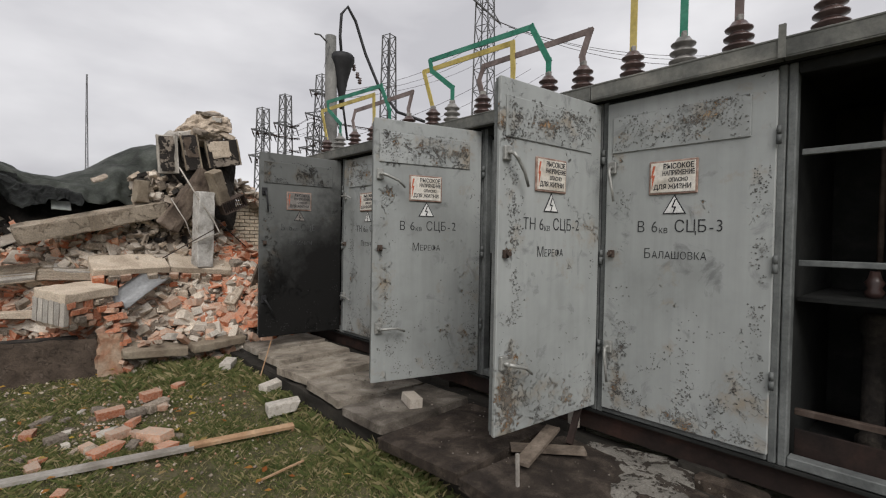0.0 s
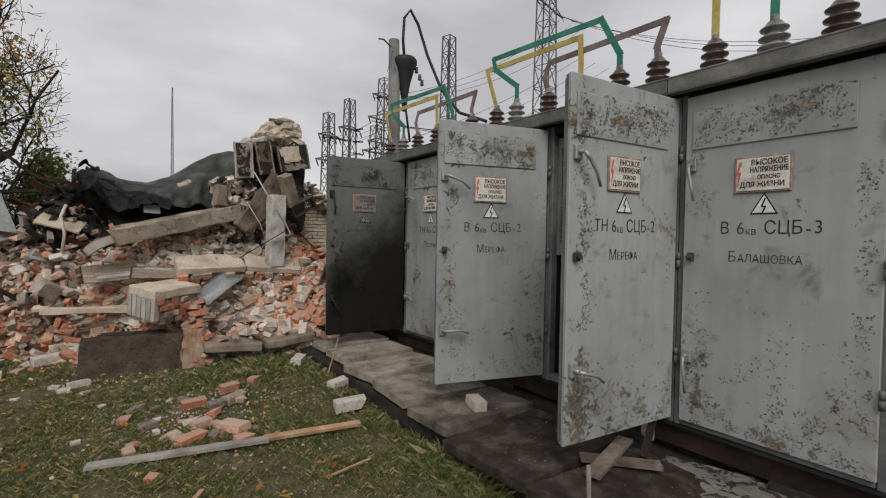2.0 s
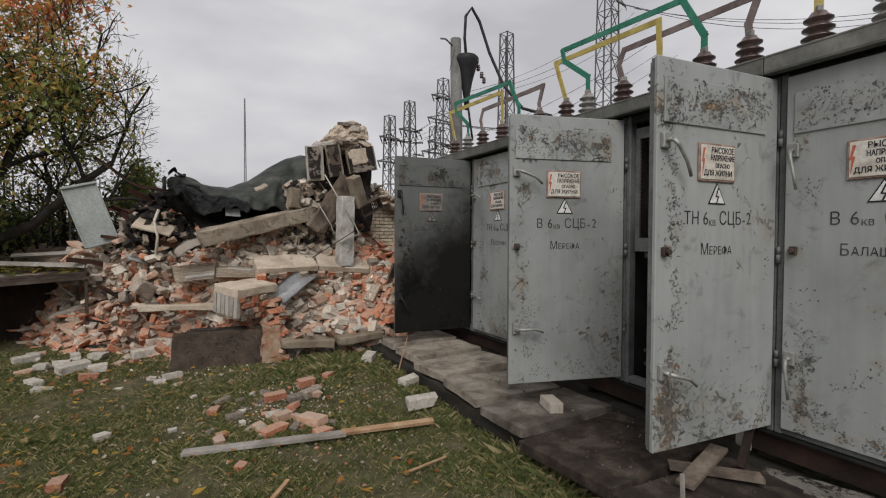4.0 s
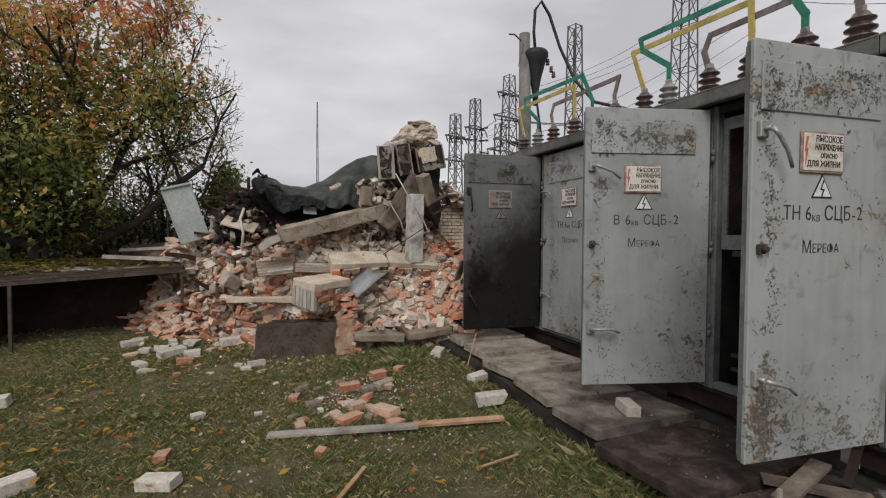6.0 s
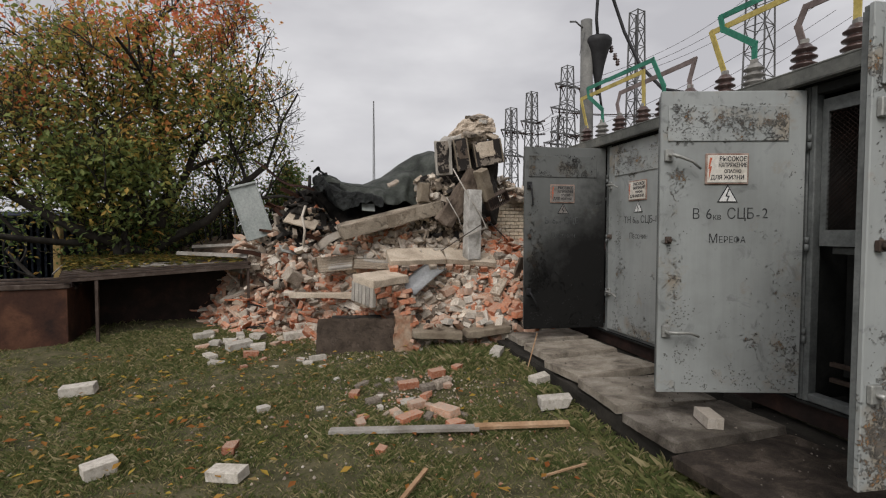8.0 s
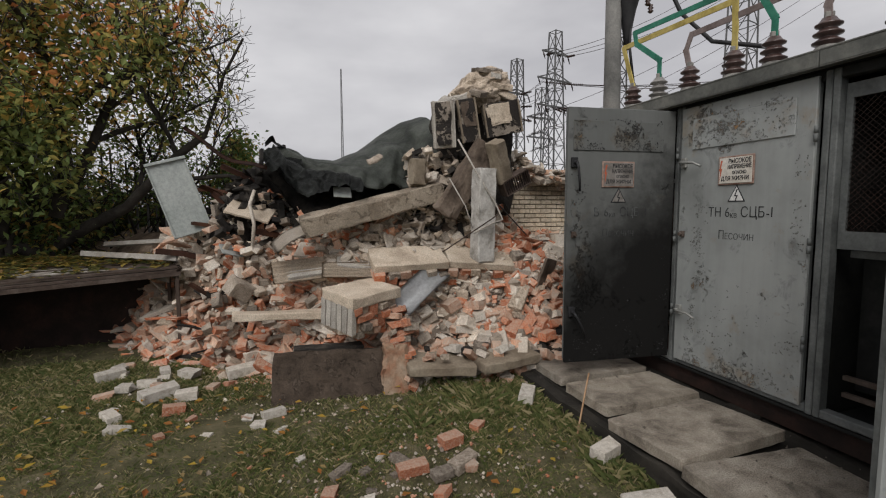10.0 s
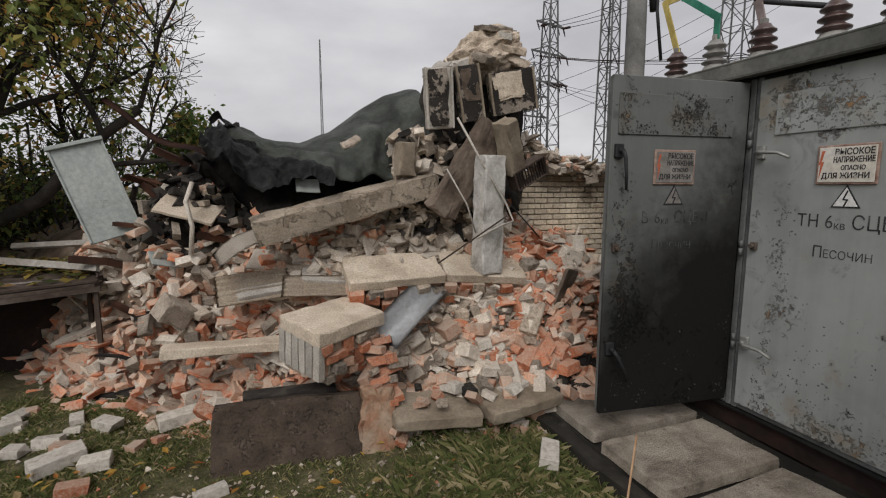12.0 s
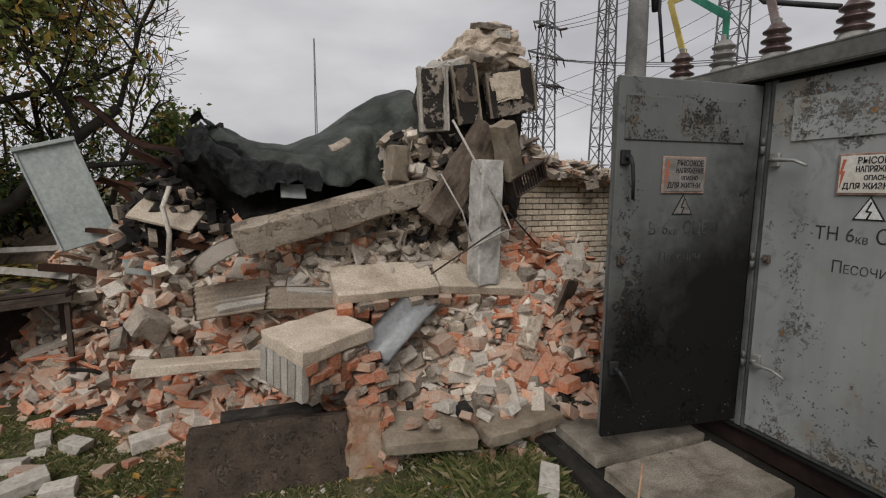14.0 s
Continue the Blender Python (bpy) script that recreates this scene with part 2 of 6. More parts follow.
M_WORN = surface("worn_black_lettering", (0.02, 0.02, 0.022), (0.035, 0.036, 0.038), (0.12, 0.125, 0.125), 14, 70, 0.7, 0.1, 0.001)
M_WHITE = plain("white_sticker", (0.72, 0.72, 0.70), 0.5)
M_CERAM = surface("brown_glazed_porcelain", (0.035, 0.020, 0.018), (0.065, 0.036, 0.031), (0.11, 0.075, 0.065), 9, 40, 0.32, 0.2, 0.002, spec=0.6)
M_PALE = surface("grey_glazed_porcelain", (0.10, 0.095, 0.088), (0.18, 0.17, 0.158), (0.28, 0.27, 0.25), 9, 40, 0.35, 0.2, 0.002, spec=0.6)
M_FLANGE = surface("grey_insulator_flange", (0.14, 0.135, 0.125), (0.24, 0.23, 0.215), (0.34, 0.33, 0.30), 14, 60, 0.8, 0.4, 0.004)
M_YEL = surface("worn_yellow_paint", (0.30, 0.23, 0.06), (0.48, 0.38, 0.11), (0.55, 0.45, 0.17), 5, 40, 0.55, 0.2, 0.002)
M_OCHRE = surface("weathered_ochre_paint", (0.14, 0.095, 0.035), (0.25, 0.17, 0.06), (0.33, 0.24, 0.10), 5, 40, 0.7, 0.3, 0.003)
M_GRN = surface("worn_green_paint", (0.02, 0.12, 0.08), (0.03, 0.20, 0.13), (0.07, 0.26, 0.18), 5, 40, 0.55, 0.2, 0.002)
M_BRN = surface("worn_brown_paint", (0.10, 0.075, 0.07), (0.18, 0.14, 0.13), (0.26, 0.21, 0.20), 5, 40, 0.6, 0.2, 0.002)
M_GALV = surface("weathered_galvanised_lattice", (0.075, 0.075, 0.078), (0.125, 0.125, 0.128), (0.18, 0.18, 0.18), 1, 8, 0.7, 0.1, 0.002, 0.2)
M_BLACK = surface("black_rubber_cable", (0.012, 0.012, 0.013), (0.022, 0.022, 0.024), (0.04, 0.04, 0.042), 5, 40, 0.6, 0.2, 0.002)
M_CONC = surface("weathered_concrete", (0.26, 0.237, 0.208), (0.42, 0.39, 0.35), (0.53, 0.495, 0.445), 3, 85, 0.92, 0.6, 0.012, vary=0.12)
M_TANC = surface("dusty_tan_concrete", (0.38, 0.307, 0.235), (0.56, 0.468, 0.368), (0.66, 0.575, 0.47), 4, 85, 0.92, 0.5, 0.01, vary=0.12)
M_TANB = surface("grimy_tan_concrete", (0.14, 0.108, 0.078), (0.25, 0.205, 0.152), (0.36, 0.31, 0.24), 4, 45, 0.92, 0.6, 0.012)
M_GRIME = surface("scorched_brown_masonry", (0.055, 0.041, 0.032), (0.135, 0.103, 0.08), (0.25, 0.20, 0.16), 6, 45, 0.95, 0.9, 0.014)
M_STUB = surface("orange_stained_render", (0.30, 0.12, 0.065), (0.33, 0.225, 0.155), (0.42, 0.34, 0.265), 6, 45, 0.93, 0.9, 0.014)
M_TARPB = surface("burnt_black_felt", (0.009, 0.010, 0.010), (0.024, 0.026, 0.025), (0.075, 0.082, 0.078), 7, 40, 0.55, 0.9, 0.02)
M_SLABM = surface("half_sooted_paving_concrete", (0.05, 0.042, 0.034), (0.17, 0.145, 0.12), (0.40, 0.36, 0.31), 3.4, 110, 0.95, 1.0, 0.03, vary=0.12)
M_BEAM = mottled("cracked_tan_concrete", (0.37, 0.312, 0.245), (0.29, 0.238, 0.182), 0.53, 6)
M_SCORCH = mottled("scorched_plaster", (0.035, 0.030, 0.027), (0.30, 0.255, 0.21), 0.53, 7)
M_BITUM = mottled("rough_bitumen_coat", (0.078, 0.058, 0.044), (0.105, 0.08, 0.062), 0.56, 14)
M_WHITEWASH = surface("flaking_whitewash", (0.24, 0.22, 0.19), (0.50, 0.48, 0.45), (0.64, 0.625, 0.59), 9, 45, 0.92, 0.8, 0.012)
M_BROWNW = surface("grimy_brown_wood", (0.06, 0.046, 0.036), (0.145, 0.115, 0.09), (0.25, 0.205, 0.165), 8, 45, 0.9, 0.5, 0.006)
M_SLAB = surface("dusty_paving_concrete", (0.11, 0.092, 0.075), (0.35, 0.305, 0.25), (0.52, 0.465, 0.395), 5.0, 110, 0.95, 1.0, 0.03, vary=0.15)
M_SLABD = surface("soot_blackened_concrete", (0.016, 0.012, 0.0095), (0.054, 0.041, 0.032), (0.15, 0.12, 0.096), 6.0, 110, 0.97, 1.0, 0.03, vary=0.2)
M_POWDER = mottled("grey_mortar_powder", (0.23, 0.215, 0.19), (0.055, 0.045, 0.037), 0.53, 9, 0.97)
M_EDGE = surface("near_black_concrete", (0.012, 0.011, 0.009), (0.026, 0.023, 0.019), (0.05, 0.044, 0.036), 3, 30, 0.9, 0.6, 0.012)
M_CLEANB = surface("clean_white_brick", (0.34, 0.305, 0.255), (0.52, 0.48, 0.425), (0.62, 0.585, 0.53), 7, 70, 0.92, 0.5, 0.008, vary=0.12)
M_POLE = surface("grey_pole_concrete", (0.10, 0.10, 0.095), (0.17, 0.168, 0.16), (0.24, 0.235, 0.22), 2, 30, 0.9, 0.4, 0.006)
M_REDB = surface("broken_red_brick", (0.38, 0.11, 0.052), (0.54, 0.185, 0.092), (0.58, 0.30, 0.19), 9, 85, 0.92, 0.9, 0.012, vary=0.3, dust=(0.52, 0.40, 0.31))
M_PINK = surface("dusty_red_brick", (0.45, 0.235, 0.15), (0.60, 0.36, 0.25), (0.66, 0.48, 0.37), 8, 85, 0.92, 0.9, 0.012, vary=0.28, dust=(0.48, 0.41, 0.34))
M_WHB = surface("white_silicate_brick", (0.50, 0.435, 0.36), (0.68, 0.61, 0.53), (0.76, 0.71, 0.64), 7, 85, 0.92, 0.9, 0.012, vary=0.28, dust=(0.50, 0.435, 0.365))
M_GREYB = surface("mortar_covered_rubble", (0.18, 0.145, 0.115), (0.41, 0.345, 0.28), (0.56, 0.485, 0.41), 8, 85, 0.95, 1.0, 0.016, vary=0.38)
M_DUST = surface("rubble_dust", (0.07, 0.048, 0.035), (0.23, 0.165, 0.12), (0.40, 0.315, 0.24), 5, 60, 0.97, 1.0, 0.03)
M_YWALL = surface("yellow_facing_brick", (0.50, 0.415, 0.31), (0.64, 0.55, 0.43), (0.70, 0.62, 0.50), 9, 55, 0.9, 0.4, 0.005, vary=0.16)
M_MORT = surface("grey_mortar", (0.27, 0.235, 0.185), (0.40, 0.35, 0.28), (0.48, 0.43, 0.355), 9, 55, 0.95, 0.5, 0.006)
M_CHAR = surface("charred_debris", (0.010, 0.009, 0.009), (0.026, 0.023, 0.021), (0.07, 0.06, 0.05), 6, 35, 0.9, 0.8, 0.02, vary=0.4)
M_TARP = surface("dark_roofing_felt", (0.030, 0.034, 0.030), (0.088, 0.097, 0.084), (0.175, 0.188, 0.168), 4.5, 30, 0.5, 0.7, 0.02)
M_PALEM = surface("pale_green_sheet_metal", (0.27, 0.30, 0.285), (0.345, 0.37, 0.355), (0.40, 0.42, 0.405), 3, 30, 0.5, 0.2, 0.004)
M_ZINC = surface("dented_galvanised_sheet", (0.42, 0.43, 0.44), (0.56, 0.57, 0.58), (0.66, 0.67, 0.68), 4, 30, 0.4, 0.25, 0.006, 0.4)
M_RUST = surface("rusted_sheet_iron", (0.018, 0.009, 0.007), (0.055, 0.023, 0.014), (0.13, 0.058, 0.032), 3, 35, 0.85, 0.4, 0.006)
M_BAR = surface("rusted_angle_iron", (0.032, 0.022, 0.017), (0.068, 0.048, 0.038), (0.125, 0.10, 0.085), 6, 45, 0.85, 0.4, 0.004)
M_WOOD = surface("weathered_grey_wood", (0.17, 0.15, 0.125), (0.29, 0.265, 0.235), (0.40, 0.38, 0.35), 5, 45, 0.9, 0.5, 0.006)
M_RAW = surface("split_raw_wood", (0.24, 0.14, 0.075), (0.38, 0.235, 0.135), (0.48, 0.33, 0.21), 6, 45, 0.85, 0.5, 0.006)
M_SOIL = surface("lawn_soil", (0.048, 0.046, 0.022), (0.105, 0.096, 0.048), (0.19, 0.16, 0.095), 7.0, 60, 0.98, 1.0, 0.03)
M_BARK = surface("dark_apple_bark", (0.018, 0.016, 0.014), (0.038, 0.033, 0.028), (0.065, 0.058, 0.05), 8, 40, 0.9, 0.6, 0.008)
M_BLUE = surface("dark_blue_container_paint", (0.035, 0.043, 0.066), (0.060, 0.075, 0.115), (0.10, 0.12, 0.16), 2, 25, 0.6, 0.2, 0.006)
M_GRASS = leaf_material("autumn_grass", [(0.0, (0.090, 0.118, 0.042)), (0.45, (0.165, 0.192, 0.070)), (0.70, (0.25, 0.24, 0.105)), (0.86, (0.39, 0.33, 0.175)), (1.0, (0.52, 0.44, 0.27))])
M_LEAF = leaf_material("apple_leaves_turning", [(0.0, (0.15, 0.205, 0.070)), (0.38, (0.25, 0.29, 0.09)), (0.55, (0.40, 0.37, 0.11)), (0.68, (0.62, 0.41, 0.11)), (0.82, (0.76, 0.34, 0.12)), (1.0, (0.76, 0.20, 0.11))], 0.6, 0.18)
M_BUSH = leaf_material("green_shrub_leaves", [(0.0, (0.10, 0.16, 0.05)), (0.6, (0.17, 0.25, 0.08)), (0.82, (0.32, 0.28, 0.08)), (1.0, (0.52, 0.29, 0.08))])
M_HEDGE = leaf_material("dark_hedge_leaves", [(0.0, (0.035, 0.055, 0.02)), (0.6, (0.075, 0.10, 0.035)), (0.9, (0.16, 0.15, 0.045)), (1.0, (0.30, 0.22, 0.06))])
M_FALL = leaf_material("fallen_yellow_leaves", [(0.0, (0.30, 0.10, 0.03)), (0.35, (0.42, 0.20, 0.05)), (0.7, (0.52, 0.36, 0.06)), (1.0, (0.30, 0.22, 0.12))])


# ---------------------------------------------------------------- mesh helpers
def to_mesh(name, bm, mat):
    me = bpy.data.meshes.new(name)
    bm.normal_update()
    bm.to_mesh(me)
    bm.free()
    for m in (mat if isinstance(mat, (list, tuple)) else [mat]):
        me.materials.append(m)
    return me


def part(name, bm, mat, parent, label=""):
    ob = new(name, to_mesh(name, bm, mat))
    ob.parent = parent
    return tagged(ob, label)


def single(name, bm, mat, m, label, category, group="", kind=""):
    ob = new(name, to_mesh(name, bm, mat))
    ob.matrix_world = m
    return tagged(ob, label, category, group, kind)


def thing(name, m, label, category, group="", kind=""):
    ob = new(name)
    ob.empty_display_size = 0.1
    ob.matrix_world = m
    return tagged(ob, label, category, group, kind)


def box(bm, c, s, m=None, bevel=0.0):
    g = bmesh.ops.create_cube(bm, size=1.0)["verts"]
    for v in g:
        v.co = Vector((v.co.x * s[0], v.co.y * s[1], v.co.z * s[2]))
    if bevel:
        es = list({e for v in g for e in v.link_edges})
        r = bmesh.ops.bevel(bm, geom=es, offset=bevel, segments=1, affect="EDGES")
        g = list({v for f in r["faces"] for v in f.verts} | {v for v in g if v.is_valid})
    mm = Matrix.Translation(c) @ (m or Matrix())
    for v in g:
        v.co = mm @ v.co
    return bm


def boxes(*items):
    bm = bmesh.new()
    for it in items:
        box(bm, *it)
    return bm


def tube(bm, pts, r, n=8, cap=True):
    """A round bar through pts; r: one radius or one for each point."""
    pts = [Vector(p) for p in pts]
    rs = r if isinstance(r, (list, tuple)) else [r] * len(pts)
    rings, side = [], None
    for i, p in enumerate(pts):
        d = (pts[min(i + 1, len(pts) - 1)] - pts[max(i - 1, 0)]).normalized()
        if side is None:
            side = d.orthogonal().normalized()
        side = (side - d * side.dot(d))
        side = side.normalized() if side.length > 1e-5 else d.orthogonal().normalized()
        up = d.cross(side)
        rings.append([bm.verts.new(p + (side * math.cos(a) + up * math.sin(a)) * rs[i]) for a in [2 * math.pi * k / n for k in range(n)]])
    for a, b in zip(rings, rings[1:]):
        for k in range(n):
            bm.faces.new((a[k], a[(k + 1) % n], b[(k + 1) % n], b[k])).smooth = True
    if cap:
        bm.faces.new(rings[0][::-1])
        bm.faces.new(rings[-1])
    return bm


def lathe(bm, profile, n=20):
    rings = [[bm.verts.new((r * math.cos(2 * math.pi * k / n), r * math.sin(2 * math.pi * k / n), z)) for k in range(n)] for r, z in profile]
    for a, b in zip(rings, rings[1:]):
        for k in range(n):
            bm.faces.new((a[k], a[(k + 1) % n], b[(k + 1) % n], b[k])).smooth = True
    bm.faces.new(rings[0][::-1])
    bm.faces.new(rings[-1])
    return bm


def strip(bm, pts, wide, thick):
    """A flat bar through pts; wide: the vector across it."""
    wide = Vector(wide) / 2
    base_wide, base_thick = wide, thick
    for i, (a, b) in enumerate(zip(pts, pts[1:])):
        a, b = Vector(a), Vector(b)
        wide, thick = base_wide * (1 + 0.16 * (i % 2)), base_thick * (1 + 0.04 * (i % 2))
        d = (b - a).normalized()
        nrm = d.cross(wide).normalized() * thick / 2
        a, b = a - d * thick * 0.4, b + d * thick * 0.4
        q = [bm.verts.new(p + w + n_) for p in (a, b) for w in (-wide, wide) for n_ in (-nrm, nrm)]
        for f in ((0, 1, 3, 2), (4, 6, 7, 5), (0, 4, 5, 1), (2, 3, 7, 6), (0, 2, 6, 4), (1, 5, 7, 3)):
            bm.faces.new([q[i] for i in f])
    bmesh.ops.recalc_face_normals(bm, faces=bm.faces)
    return bm


def sheet(bm, nu, nv, fn, thick=0.0):
    """A grid of nu x nv cells through fn(u, v), u and v from 0 to 1; thick: turned into a slab downwards."""
    vs = [[bm.verts.new(fn(i / nu, j / nv)) for j in range(nv + 1)] for i in range(nu + 1)]
    fs = [bm.faces.new((vs[i][j], vs[i + 1][j], vs[i + 1][j + 1], vs[i][j + 1])) for i in range(nu) for j in range(nv)]
    for f in fs:
        f.smooth = True
    if thick:
        bmesh.ops.solidify(bm, geom=fs, thickness=thick)
    return bm


def rough_block(size, seed, cuts=5, amp=0.02, chip=0.05):
    """A broken block: a subdivided box, roughened, with worn corners."""
    rnd = random.Random(seed)
    bm = bmesh.new()
    bmesh.ops.create_cube(bm, size=1.0)
    bmesh.ops.subdivide_edges(bm, edges=bm.edges[:], cuts=cuts, use_grid_fill=True)
    off = Vector((rnd.uniform(0, 50), rnd.uniform(0, 50), rnd.uniform(0, 50)))
    for v in bm.verts:
        p = Vector((v.co.x * size[0], v.co.y * size[1], v.co.z * size[2]))
        ends = sum(abs(c) > 0.499 for c in v.co)
        n1 = noise.noise_vector(p * 7 + off) * amp + noise.noise_vector(p * 22 + off) * amp * 0.4
        if ends >= 2:
            n1 -= p.normalized() * chip * abs(noise.noise(p * 9 + off)) * (1.0 if ends == 2 else 1.7)
        v.co = p + n1
    return bm


def words(text, size, mat, parent, m, name="lettering", weight=0.0, squeeze=1.0):
    cu = bpy.data.curves.new("words", "FONT")
    cu.body, cu.size, cu.extrude, cu.offset = text, size, 0.0008, weight
    cu.align_x, cu.align_y = "CENTER", "CENTER"
    tmp = new("words", cu)
    bpy.context.view_layer.update()
    me = bpy.data.meshes.new_from_object(tmp.evaluated_get(bpy.context.evaluated_depsgraph_get()))
    bpy.data.objects.remove(tmp)
    bpy.data.curves.remove(cu)
    me.materials.clear()
    me.materials.append(mat)
    ob = new(name, me)
    ob.parent = parent
    ob.matrix_local = m @ Matrix.Diagonal((squeeze, 1, 1, 1))
    return ob


def ground_z(x, y):
    return 0.1 + min(max((y - 2.0) * 0.06, 0.0), 0.25)


# ---------------------------------------------------------------- ground
def build_ground():
    xs = [-900, -250, -80, -30, -14] + [-9 + 0.22 * i for i in range(60)] + [6, 10, 20, 60, 250, 900]
    ys = [-900, -250, -60, -15, -6] + [-3 + 0.22 * i for i in range(56)] + [12, 18, 30, 80, 250, 900]
    bm = bmesh.new()
    vs = [[bm.verts.new((x, y, ground_z(x, y) + (0.03 * noise.noise((x * 1.3, y * 1.3, 0)) + 0.012 * noise.noise((x * 5, y * 5, 3)) if abs(x) < 9 and -3 < y < 9 else 0))) for y in ys] for x in xs]
    for i in range(len(xs) - 1):
        for j in range(len(ys) - 1):
            bm.faces.new((vs[i][j], vs[i + 1][j], vs[i + 1][j + 1], vs[i][j + 1])).smooth = True
    single("ground", bm, M_SOIL, Matrix(), "dark damp lawn soil under short autumn grass", "ground", kind="structure")


build_ground()


def build_grass():
    rs = np.random.RandomState(4)
    n, wide = 600000, 170000
    x = np.concatenate([rs.uniform(-7.2, -0.85, n), rs.uniform(-11.0, -0.85, wide)])
    y = np.concatenate([rs.uniform(-0.6, 5.2, n), rs.uniform(-4.5, 8.0, wide)])
    x = np.where(x < -6.0, np.maximum(x - np.abs(rs.normal(0, 0.9, n + wide)), -10.9), x)
    y = np.where(y < 0.3, np.maximum(y - np.abs(rs.normal(0, 0.9, n + wide)), -4.4), y)
    n += wide
    gx = np.array([[noise.noise(((-11.0 + 0.05 * i) * 1.7, (-4.5 + 0.05 * j) * 1.7, 5.0)) + 0.7 * noise.noise(((-11.0 + 0.05 * i) * 6.5, (-4.5 + 0.05 * j) * 6.5, 9.0)) for j in range(251)] for i in range(205)])
    clump = gx[((x + 11.0) / 0.05).astype(int), ((y + 4.5) / 0.05).astype(int)]
    keep = rs.rand(n) < np.clip(0.72 + 0.8 * clump, 0.2, 1.0)
    x, y, clump = x[keep], y[keep], clump[keep]
    n = len(x)
    z = 0.1 + np.clip((y - 2) * 0.06, 0, 0.25) - 0.015
    h = (0.016 + 0.040 * rs.rand(n) ** 1.6) * (1 + 0.6 * np.clip(clump, -0.5, 1))
    tuft = ((x > -2.1) & (y > 3.25) & (rs.rand(n) < 0.4)) | ((x > -1.22) & (rs.rand(n) < 0.55))
    h = np.where(tuft, h * 1.9, h)
    a = rs.uniform(0, 6.283, n)
    lean = rs.uniform(0.2, 1.3, n) * h
    b = a + rs.uniform(-0.9, 0.9, n) + 1.57
    w = rs.uniform(0.0006, 0.0013, n)
    w = np.where(tuft, w * 0.6, w)
    dx, dy, lx, ly = np.cos(a) * w, np.sin(a) * w, np.cos(b) * lean, np.sin(b) * lean
    v = np.stack([np.stack([x - dx, y - dy, z], 1), np.stack([x + dx, y + dy, z], 1),
                  np.stack([x + lx * 0.4 + dx, y + ly * 0.4 + dy, z + h * 0.66], 1), np.stack([x + lx, y + ly, z + h * 0.9], 1)], 1).reshape(-1, 3)
    k = np.arange(n)[:, None] * 4
    faces = (k + np.array([[0, 1, 2]])).tolist() + (k + np.array([[1, 3, 2]])).tolist()
    me = bpy.data.meshes.new("grass")
    me.from_pydata(v.tolist(), [], faces)
    me.materials.append(M_GRASS)
    tagged(new("grass", me), "short uneven autumn grass, patchy green and straw", "grass", kind="stuff")


build_grass()


def leaf_cloud(name, pts, size, mat, seed, parent=None, label="", category="", flat=False):
    """Many small pointed leaves at the given places, each folded along its middle."""
    rs = np.random.RandomState(seed)
    pts = np.asarray(pts, float)
    n = len(pts)
    a, t = rs.uniform(0, 6.283, n), rs.uniform(-0.35, 0.35, n) if flat else rs.uniform(-1.3, 0.6, n)
    d = np.stack([np.cos(a) * np.cos(t), np.sin(a) * np.cos(t), np.sin(t)], 1)
    s = np.cross(d, [0, 0, 1.0])
    s /= np.linalg.norm(s, axis=1)[:, None]
    roll = rs.uniform(-0.4, 0.4, n) if flat else rs.uniform(-1.2, 1.2, n)
    u = np.cross(s, d)
    s = s * np.cos(roll)[:, None] + u * np.sin(roll)[:, None]
    u = np.cross(s, d)
    L = (size * rs.uniform(0.6, 1.25, n))[:, None]
    p = pts
    v = np.stack([p, p + d * L * 0.45 + s * L * 0.27 + u * L * 0.09, p + d * L, p + d * L * 0.45 - s * L * 0.27 + u * L * 0.09, p + d * L * 0.5], 1).reshape(-1, 3)
    k = np.arange(n)[:, None] * 5
    faces = (k + np.array([[0, 1, 4]])).tolist() + (k + np.array([[1, 2, 4]])).tolist() + (k + np.array([[2, 3, 4]])).tolist() + (k + np.array([[3, 0, 4]])).tolist()
    me = bpy.data.meshes.new(name)
    me.from_pydata(v.tolist(), [], faces)
    me.materials.append(mat)
    ob = new(name, me)
    if parent:
        ob.parent = parent
    return tagged(ob, label, category, kind="stuff")


def build_fallen_leaves():
    rnd = random.Random(8)
    pts = []
    for i in range(600):
        x = rnd.gauss(-4.3, 0.9) if i < 430 else rnd.uniform(-5.5, -1.2)
        y = rnd.uniform(0.8, 4.2)
        pts.append((x, y, ground_z(x, y) + rnd.uniform(0.035, 0.06)))
    leaf_cloud("fallen_leaves", pts, 0.062, M_FALL, 5, None, "yellow and orange fallen leaves scattered on grass", "leaves", True)


build_fallen_leaves()

# ---------------------------------------------------------------- switchgear row
Z0, DOOR_H, DOOR_W = 0.50, 1.925, 0.90
TEXT_M = Matrix(((-1, 0, 0, 0), (0, 0, 1, 0), (0, 1, 0, 0), (0, 0, 0, 1)))


def on_door(u, z, y=0.0):
    return Matrix.Translation((u, y, z)) @ TEXT_M


def write_line(door, bits, u, z, gap):
    """Hand-painted line of letters in several sizes, centred at u."""
    obs = [words(b[0], b[1], M_WORN, door, Matrix(), "lettering", -0.0006, 0.86) for b in bits]
    wide = [0.86 * (max(v.co.x for v in o.data.vertices) - min(v.co.x for v in o.data.vertices)) for o in obs]
    at = u + (sum(wide) + gap * sum(b[3] for b in bits)) / 2
    for o, w, (t, size, dz, g) in zip(obs, wide, bits):
        o.matrix_local = on_door(at - w / 2, z + dz, 0.0012) @ Matrix.Diagonal((0.86, 1, 1, 1))
        at -= w + gap * g


